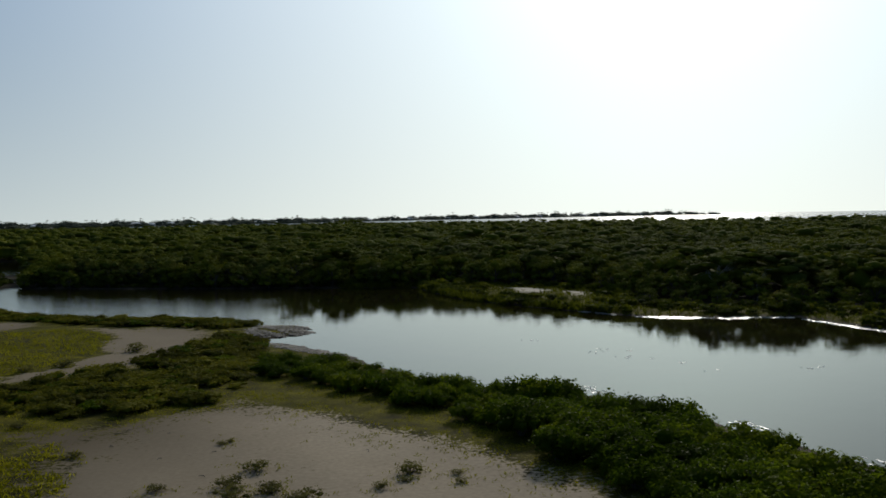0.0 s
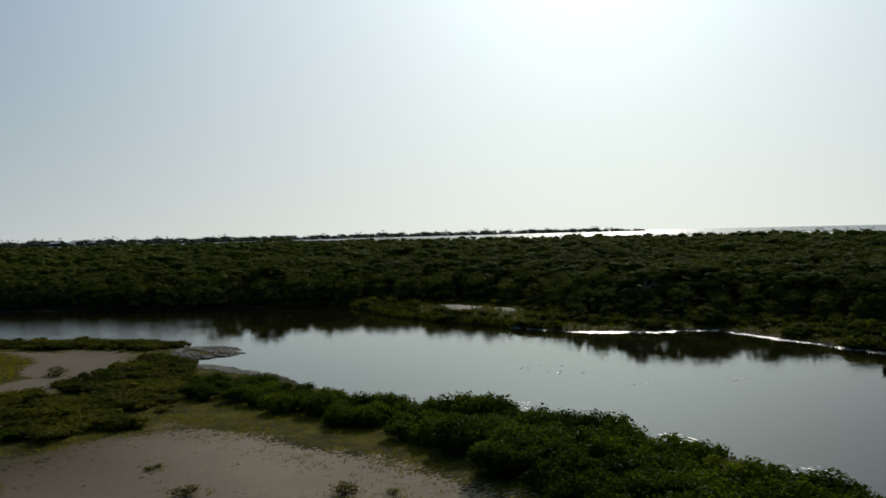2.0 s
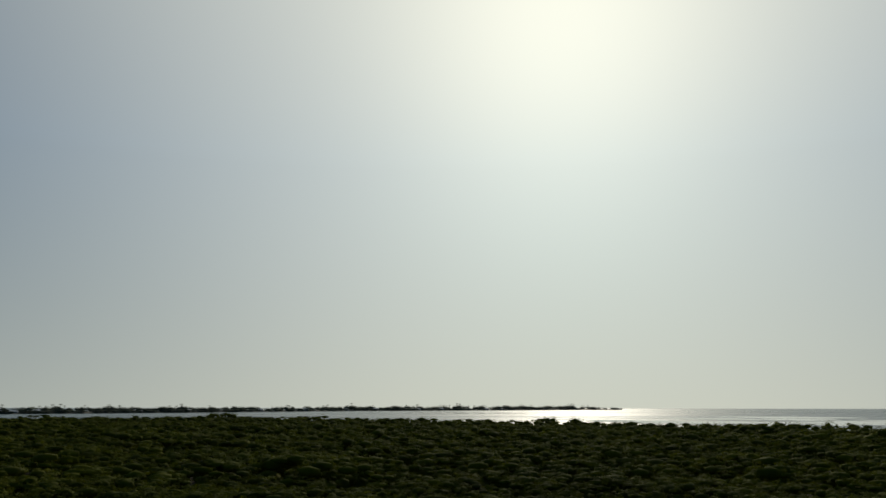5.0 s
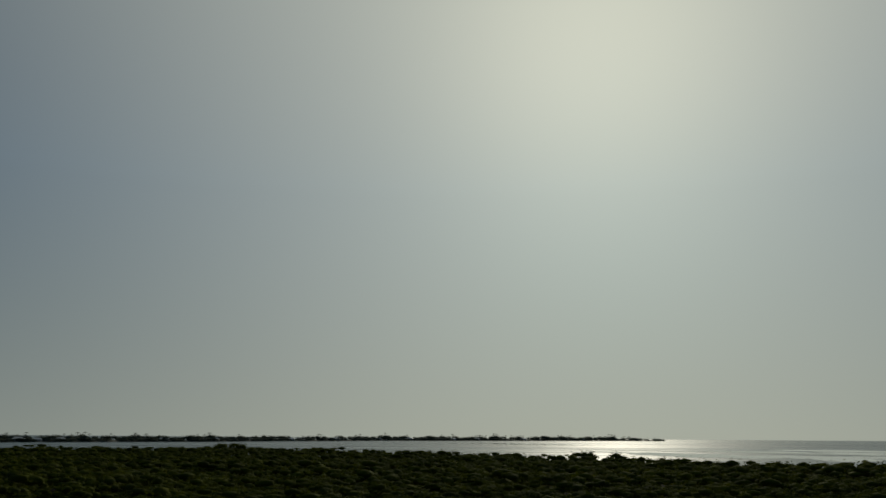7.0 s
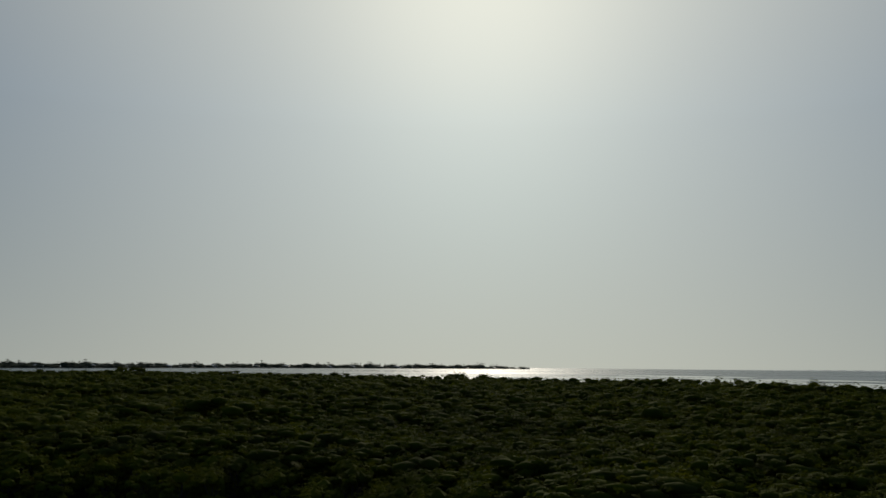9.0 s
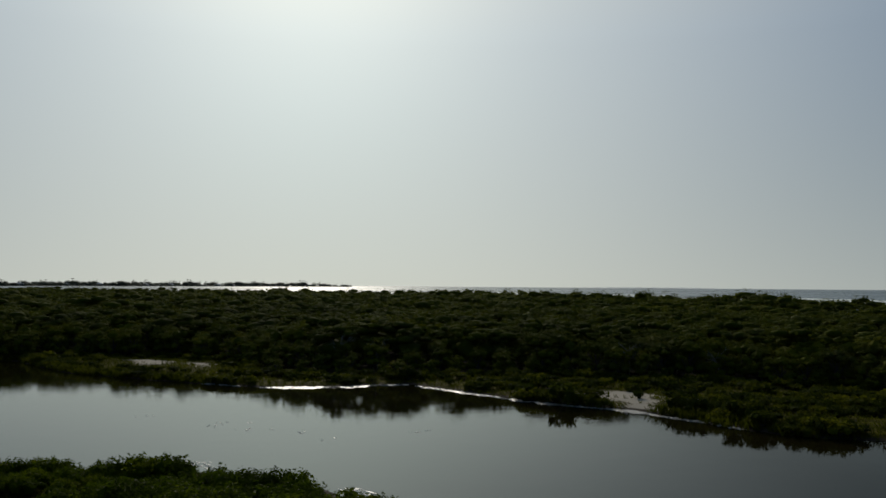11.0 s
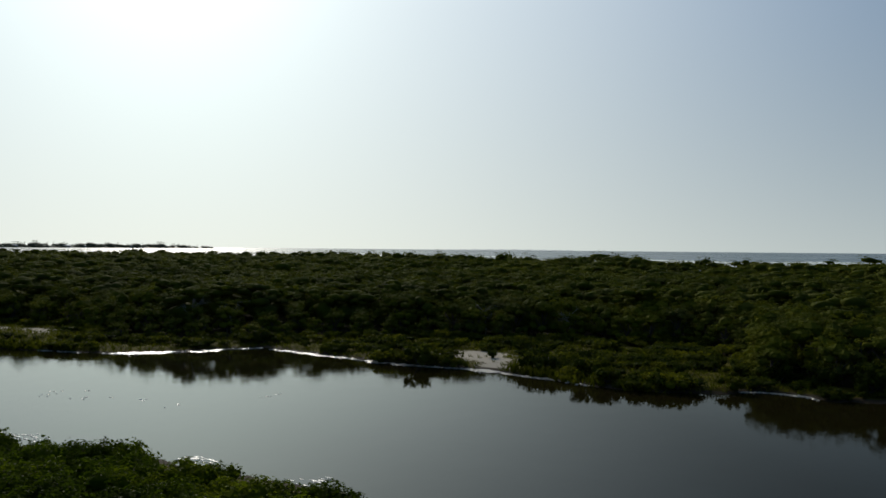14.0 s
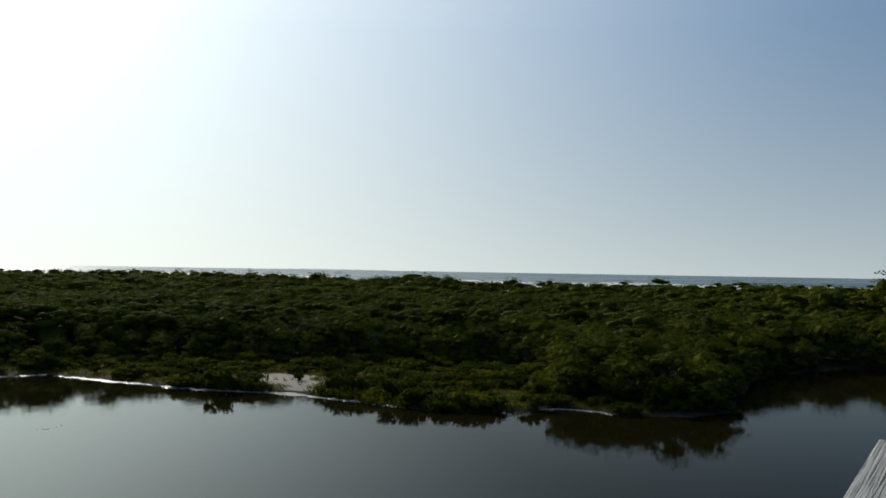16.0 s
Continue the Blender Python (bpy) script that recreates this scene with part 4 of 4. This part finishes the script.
C, u = along(FAR_SHORE[6:19], 0.12)
d = unit(np.gradient(C, axis=0))
C = C + np.column_stack([-d[:, 1], d[:, 0]]) * rng.uniform(-0.1, 1.1, (len(C), 1))
C = C[(reach(C, [(14.8, 66.2), (20, 64.5), (26.4, 64.0), (34.4, 45.2)], False) > 1.2) & (waver(C, 1.5, 3.0) > -0.6)]
turf("shore_edge_grass", "tall olive-green grass hanging over the pond's muddy edge", C, rng, 9, 0.25, 0.75, MEADOWGRASS)

# ---- driftwood twigs on the sand ----
b = Bits()
for k in range(16):
    x, y, a = rng.uniform(-12.5, 2.0), rng.uniform(21, 34), rng.uniform(0, 6.28)
    if np.max([signed([(x, y)], q)[0] for q in SAND]) < 0.3:
        continue
    z, L = place_on([(x, y)])[0] + 0.012, rng.uniform(0.08, 0.3)
    b.add(*tube([(x, y, z), (x + 0.5 * L * math.cos(a), y + 0.5 * L * math.sin(a), z + 0.03), (x + L * math.cos(a + 0.3), y + L * math.sin(a + 0.3), z + 0.01)], [0.014, 0.011, 0.006], 5))
tagged(new("driftwood_twigs", b.mesh("driftwood_twigs", BARK, True)), "small dark driftwood twigs strewn over bare sand", "driftwood", kind="stuff")

# ---- oyster flat, shell bank and foam at the water's edge ----
FLAT = [[(-14.3, 60.3), (-13, 63.6), (-10.3, 63.3), (-9.1, 59.7), (-10.4, 58), (-13.4, 57)], [(-12.4, 55.6), (-11.0, 55.2), (-8.6, 53.2), (-4.8, 48.6), (-6.0, 47.6), (-11.8, 53.2)]]
b = Bits()
Q = scatter(rng, -15, -5, 47, 64, 0.2)
Q = Q[(inside(Q, FLAT[0]) | inside(Q, FLAT[1])) & (waver(Q, 0.7, 2.0) > -0.35)]
for p in Q:
    s = rng.uniform(0.05, 0.15)
    V = ICO1[0] * rng.uniform(0.7, 1.25, (12, 1)) * (s * 1.7, s, s * 0.32)
    a = rng.uniform(0, 6.28)
    V = np.column_stack([V[:, 0] * math.cos(a) - V[:, 1] * math.sin(a), V[:, 0] * math.sin(a) + V[:, 1] * math.cos(a), V[:, 2]])
    b.add(V + (p[0], p[1], max(place_on([p])[0], 0) + 0.01), F3=ICO1[1])
tagged(new("oyster_flat", b.mesh("oyster_flat", SHELL)), "mottled oyster and mud flat just above the water", "oyster bed", kind="stuff")


def bank(name, line, width, label):
    """A low, wet, glistening ridge of broken shell along the water."""
    C, u = along(line, 0.25)
    d = unit(np.gradient(C, axis=0))
    side = np.column_stack([-d[:, 1], d[:, 0]])
    w = width * np.sin(np.pi * np.clip(u, 0.02, 0.98)) ** 0.5 * np.clip(0.6 + 1.0 * waver(C, 1.3, 1.0) + 0.6 * waver(C, 0.4, 4.0), 0.04, 2)
    C = C + side * (0.3 * waver(C, 1.5, 2.0) + 0.12 * waver(C, 0.4, 6.0))[:, None]
    prof = [(-0.7, -0.04), (-0.45, 0.012), (-0.15, 0.035), (0.15, 0.045), (0.5, 0.03), (0.9, -0.03)]
    V = np.stack([np.column_stack([C + side * (w * a)[:, None], z + 0.018 * waver(C, 0.3, 5 + a) * (z > 0)]) for a, z in prof], 1)
    n, k = len(C), len(prof)
    i = np.arange(n * k).reshape(n, k)
    F = np.stack([i[:-1, :-1], i[:-1, 1:], i[1:, 1:], i[1:, :-1]], -1).reshape(-1, 4)
    b = Bits().add(V.reshape(-1, 3), F)
    # loose shells lying along the ridge
    gen = np.random.default_rng(len(C))
    for q, s, ww in zip(C, side, w):
        for j in range(2):
            o, r = q + s * ww * gen.uniform(-0.9, 1.1) + gen.normal(0, 0.08, 2), gen.uniform(0.03, 0.1)
            b.add(ICO1[0] * gen.uniform(0.6, 1.3, (12, 1)) * (r * 1.3, r, r * 0.45) + (o[0], o[1], 0.03), F3=ICO1[1])
    tagged(new(name, b.mesh(name, BANK)), label, "shell bank", kind="structure")


BANK = plain_material("wet_shell", (0.1, 0.09, 0.075), (0.56, 0.54, 0.49), 3.2, 0.4, 1.0, 0.08, 8.0)
bank("shell_bank_1", [(14.8, 66.2), (20, 64.5), (26.4, 64.0)], 1.5, "glistening wet shell bank at the far waterline")
bank("shell_bank_2", [(26.6, 62.8), (30.2, 51.7), (34.4, 45.2), (36, 37.2)], 0.85, "thin glistening shell bank along the far waterline")
bank("shell_bank_3", [(11.2, 70.5), (12.4, 69.2), (13.7, 67.7)], 0.3, "short wet shell bank below the grass")
bank("shell_bank_4", [(41.7, 31.3), (42.5, 31.0), (43.3, 29.9), (43.6, 28.6), (43.3, 27.4)], 0.26, "narrow sandy bank under the mangroves")

b = Bits()
spots = [(8.7, 49.7), (10.2, 47.6), (11.3, 47.1), (12.8, 45.6), (13.4, 43.1), (9.5, 50.5), (18.4, 43.1), (18.9, 43.5), (5.5, 54.6), (8.6, 49.2), (10.0, 47.2), (11.0, 49.8)]
C, u = along([(5.6, 40.2), (6.1, 39.7), (7.2, 37.4), (8.4, 36.3), (10.2, 33.6), (11.3, 32.0), (13.3, 28.3), (14.0, 26.6)], 0.11)
keep = waver(C, 0.9, 3.0) > 0.1
spots += [tuple(q) for q in C[keep] + rng.normal(0, 0.16, C[keep].shape)]
for k, (x, y) in enumerate(spots):
    for j in range(rng.integers(2, 4)):
        s = rng.uniform(0.02, 0.05)
        V = ICO1[0] * rng.uniform(0.7, 1.2, (12, 1)) * ((s * 3.5, s * 0.9, 0.014) if k > 11 else (s * 1.9, s, 0.022))
        if k > 11:
            V = np.column_stack([V[:, 0] * 0.55 + V[:, 1] * 0.83, -V[:, 0] * 0.83 + V[:, 1] * 0.55, V[:, 2]])
        b.add(V + (x + rng.normal(0, 0.25), y + rng.normal(0, 0.16), 0.004), F3=ICO1[1])
tagged(new("foam_flecks", b.mesh("foam_flecks", FOAM)), "small white foam flecks drifting on the pond", "foam", kind="stuff")

# ---- taller trees above the canopy ----
EMERGENT = [(171.1, 316.4, 8.6, 3.4), (164.1, 253.3, 6.8, 3.8), (167.3, 217.0, 7.0, 4.4), (169.7, 210.0, 7.4, 4.2), (170.9, 201.3, 6.6, 3.6), (164.4, 156.9, 6.2, 3.0), (168.0, 148.6, 6.0, 3.0), (195.8, 125.2, 6.2, 3.6),
            (196.2, 117.0, 6.0, 3.2), (219.8, 90.2, 5.6, 3.0), (219.4, 83.0, 5.4, 2.8), (140, 43.5, 8.5, 2.6), (135, 50, 6.2, 3.0), (-71, 608, 7.6, 5.0), (-65, 611, 8.2, 4.8), (-60, 609, 7.2, 4.2),
            (104, 448, 6.6, 4.2), (109, 446, 6.9, 4.0), (115, 428, 6.9, 4.6), (122, 426, 6.6, 4.6), (131, 420, 6.5, 4.4), (136, 417, 6.2, 4.0), (152, 300, 6.4, 3.6)]
for i, (x, y, h, w) in enumerate(EMERGENT):
    t = build_tree(300 + i, h, w, 700, 0.42)
    t.matrix_basis = pose(x, y, place_on([(x, y)])[0], 0, 0, 50 * i)
    tagged(t, "tall mangrove tree standing above the canopy", "tree", "tall trees above the canopy")


def build_dead_tree(seed, x, y, h):
    rng = np.random.default_rng(seed)
    root = new("dead_tree")
    trunk = Bits().add(*tube([(0, 0, -0.2), (0.1, 0, h * 0.3), (-0.05, 0.1, h * 0.6), (0.15, 0.1, h * 0.95)], [0.07, 0.055, 0.04, 0.012]))
    part("trunk", trunk.mesh("trunk", DEADWOOD, True), root)
    for i in range(9):
        limb = Bits()
        a, z0 = rng.uniform(0, 6.28), h * rng.uniform(0.3, 0.8)
        e = np.array([math.cos(a), math.sin(a), rng.uniform(0.2, 0.9)]) * h * rng.uniform(0.25, 0.45)
        p0 = np.array([0, 0.05, z0])
        limb.add(*tube([p0, p0 + e * 0.5 + rng.normal(0, 0.06, 3), p0 + e], [0.03, 0.022, 0.007], 5))
        branch = part("branch", limb.mesh("branch", DEADWOOD, True), root)
        for j in range(3):
            s = p0 + e * rng.uniform(0.45, 0.9)
            twig = Bits().add(*tube([s, s + rng.normal(0, 0.16, 3) + e * 0.2, s + rng.normal(0, 0.25, 3) + e * 0.4], [0.013, 0.009, 0.004], 4))
            part("twig", twig.mesh("twig", DEADWOOD, True), branch)
    root.matrix_basis = pose(x, y, place_on([(x, y)])[0])
    return tagged(root, "bare bleached dead tree at the edge of the mangroves", "dead tree", "dead trees")


for i, (x, y, h) in enumerate([(58.2, 32.6, 3.0), (46, 61.5, 2.7), (50.5, 55.5, 2.4), (24.2, 75.4, 3.3), (27.0, 73.5, 2.4)]):
    build_dead_tree(400 + i, x, y, h)

# ---- the far island with its houses ----
ISLE_AZ = [-34, -27, -18, -10, -4, 1, 8, 12, 15.5, 18.0]
ISLE_R = [1150, 1250, 1400, 1560, 1850, 2150, 2450, 2700, 2900, 3000]
# the headland shares the pale roof colour, which stands in for haze
headland = np.array([[(rr * math.sin(radians(a)), rr * math.cos(radians(a)), z) for rr, z in ((4650, -0.5), (4680, 4.5 * math.sin((a - 33) / 9.5 * math.pi) ** 0.5 + math.sin(a * 7)), (4800, -0.5))] for a in np.linspace(33.05, 42.45, 60)])
i = np.arange(180).reshape(60, 3)
tagged(new("far_headland", mesh_np("far_headland", headland.reshape(-1, 3), np.stack([i[:-1, :-1], i[1:, :-1], i[1:, 1:], i[:-1, 1:]], -1).reshape(-1, 4), None, ROOF_AND_HAZE, True)), "low headland on the sea's horizon, pale with painted haze", "land", kind="structure")
az = np.linspace(-34, 18.0, 260)
r = np.interp(az, ISLE_AZ, ISLE_R)
wide = np.clip((18.3 - az) / 3, 0.12, 1) * 110
V, prof = [], [(0, -0.5), (0.02, 1.2), (0.2, 2.6), (0.8, 2.2), (1.0, -0.5)]
for a, rr, w in zip(np.radians(az), r, wide):
    V.append([((rr + w * u) * math.sin(a), (rr + w * u) * math.cos(a), z) for u, z in prof])
i = np.arange(260 * 5).reshape(260, 5)
F = np.stack([i[:-1, :-1], i[1:, :-1], i[1:, 1:], i[:-1, 1:]], -1).reshape(-1, 4)
SHORE = plain_material("island_shore", (0.06, 0.065, 0.045), (0.13, 0.125, 0.09), 0.05, 0.9)
tagged(new("far_island", mesh_np("far_island", np.array(V, float).reshape(-1, 3), F, None, SHORE, True)), "long low island beyond the sea inlet", "island", kind="structure")

b = Bits()
rng = np.random.default_rng(77)
# broad crowns, low scrub that closes the shore, and palms with a bare stem below a tuft
crowns = []
for k in range(5):
    c, r = crown_lobes(rng, 6.0, 4.2, 3, False)
    p = Bits()
    cores(p, rng, c, r, 0.85, 0.25)
    crowns.append(p.add(*leaves(rng, 24, c, r, 1.2, 0.8, -0.3, 1.2, 0.8, True, 2)).arrays())
palms = []
for k in range(3):
    p = Bits().add(*tube([(0, 0, 0), (0.3, 0, 4), (0.2 + 0.3 * k, 0.1, 7.6)], [0.28, 0.22, 0.16], 5))
    for j in range(9):
        a = 2 * math.pi * (j + 0.3 * k) / 9
        e = np.array([math.cos(a), math.sin(a), 0])
        q, t0 = np.array([-e[1], e[0], 0]) * 0.32, np.array([0.2 + 0.3 * k, 0.1, 7.6])
        p.add([t0 - q * 0.4, t0 + q * 0.4, t0 + e * 1.2 + q + (0, 0, 0.7), t0 + e * 1.2 - q + (0, 0, 0.7), t0 + e * 2.5 + (0, 0, -0.5)], [(0, 1, 2, 3)], [(3, 2, 4)])
    palms.append(p.arrays())
for k in range(1150):
    a = -34 + 52 * rng.uniform()
    rr = np.interp(a, ISLE_AZ, ISLE_R)
    deep = float(np.clip((18.3 - a) / 3, 0.12, 1) * 100)
    scrub = k % 2 == 0
    rr += (rng.uniform(0.02, 0.2) if scrub else rng.uniform(0.08, 0.9)) * deep
    tallness = 0.6 + 0.4 * math.sin(a * 3.1) * math.sin(a * 1.3 + 1) + rng.uniform(0, 0.5) ** 2
    s = (0.62 + 0.6 * max(tallness, 0)) * (0.75 + 0.5 * rr / 1300) * float(np.clip((19.6 - a) / 4, 0.4, 1))
    palm = not scrub and rng.uniform() < 0.12
    V, F4, F3 = palms[k % 3] if palm else crowns[k % 5]
    t = radians(a)
    if scrub:
        s *= 0.55
    w2 = s * (1.0 if palm else 1.9 if scrub else rng.uniform(0.9, 1.4))
    b.add(V * (w2, w2, s) + (rr * math.sin(t), rr * math.cos(t), 0.6), F4, F3)
tagged(new("island_trees", b.mesh("island_trees", HAZYLEAF)), "trees and palms along the far island, greyed by painted haze", "woods", kind="stuff")


def build_house(w, d, h):
    root = new("house")
    part("wall", box_mesh("wall", w, d, h, WALL, 0.05), root)
    V = [(-w / 2 - 0.6, -d / 2 - 0.6, h), (w / 2 + 0.6, -d / 2 - 0.6, h), (w / 2 + 0.6, d / 2 + 0.6, h), (-w / 2 - 0.6, d / 2 + 0.6, h),
         (-w / 4, 0, h + d * 0.24), (w / 4, 0, h + d * 0.24)]
    part("roof", mesh_np("roof", np.array(V, float), np.array([(0, 1, 5, 4), (2, 3, 4, 5), (3, 2, 1, 0)]), np.array([(1, 2, 5), (3, 0, 4)]), ROOF_AND_HAZE), root, "pale hipped metal roof")
    pane = box_mesh("window", 1.4, 0.12, 1.4, PANE)
    for k in range(4):
        part("window", pane, root, "", pose((k - 1.5) * w / 4.4, -d / 2 - 0.02, h * 0.35))
    return tagged(root, "pale house with a light metal roof among island trees", "house", "houses on the far island")


house = build_house(15, 10, 3.6)
for k, (a, s) in enumerate([(-25.5, 1.0), (-19.8, 1.1), (-18.9, 0.9), (-17.7, 1.0), (-12.2, 1.0), (-9.4, 1.1), (-5.0, 1.0), (-2.3, 1.15), (0.3, 1.0), (2.2, 1.2), (4.9, 1.1), (6.4, 1.2), (9.3, 1.3), (10.2, 1.2), (13.0, 1.2)]):
    rr = np.interp(a, ISLE_AZ, ISLE_R) + 14
    m = pose(rr * math.sin(radians(a)), rr * math.cos(radians(a)), 0.4, 0, 0, -a + 8 * math.sin(k * 2.0)) @ Matrix.Diagonal((s, s, s, 1))
    if k == 0:
        house.matrix_basis = m
    else:
        copy_thing(house, pose(0, 0, 0)).matrix_basis = m

# ---- the lookout tower's handrail ----
def wood_material():
    m, n, l, p = material("weathered_timber")
    tc, mp = n.new("ShaderNodeTexCoord"), n.new("ShaderNodeMapping")
    mp.inputs["Scale"].default_value = (1.2, 62, 62)
    l.new(tc.outputs["Object"], mp.inputs["Vector"])
    g = n.new("ShaderNodeTexNoise")
    g.inputs["Scale"].default_value, g.inputs["Detail"].default_value = 2.2, 8
    l.new(mp.outputs[0], g.inputs["Vector"])
    blot = noise_node(n, l, 5.0, 4.0)
    r = ramp(n, [(0.36, (0.1, 0.098, 0.085)), (0.45, (0.34, 0.34, 0.31)), (0.66, (0.56, 0.56, 0.5))])
    l.new(math_node(n, l, "ADD", math_node(n, l, "MULTIPLY", g.outputs[0], 0.75), math_node(n, l, "MULTIPLY", blot.outputs[0], 0.25)), r.inputs[0])
    l.new(r.outputs[0], p.inputs["Base Color"])
    p.inputs["Roughness"].default_value = 0.85
    bump_node(n, l, g.outputs[0], 0.7, 0.012, p.inputs["Normal"])
    return m


TIMBER = wood_material()
rail = new("handrail")
RAIL_TURN = math.degrees(math.atan2(0.2, 0.9))
part("cap_board", box_mesh("cap_board", 2.75, 0.19, 0.04, TIMBER, 0.008), rail, "grey weathered cap board with open grain", pose(-1.375, -0.095, -0.04))
part("side_board", box_mesh("side_board", 2.7, 0.04, 0.14, TIMBER, 0.005), rail, "", pose(-1.375, -0.045, -0.182))
post = box_mesh("post", 0.13, 0.13, 7.4, TIMBER, 0.008)
for x in (-0.1, -2.55):
    part("post", post, rail, "", pose(x, -0.135, -7.441))
rail.matrix_basis = pose(5.635, 1.6, 7.415, 0, 0, RAIL_TURN)
tagged(rail, "weathered grey timber handrail of a lookout tower", "handrail")
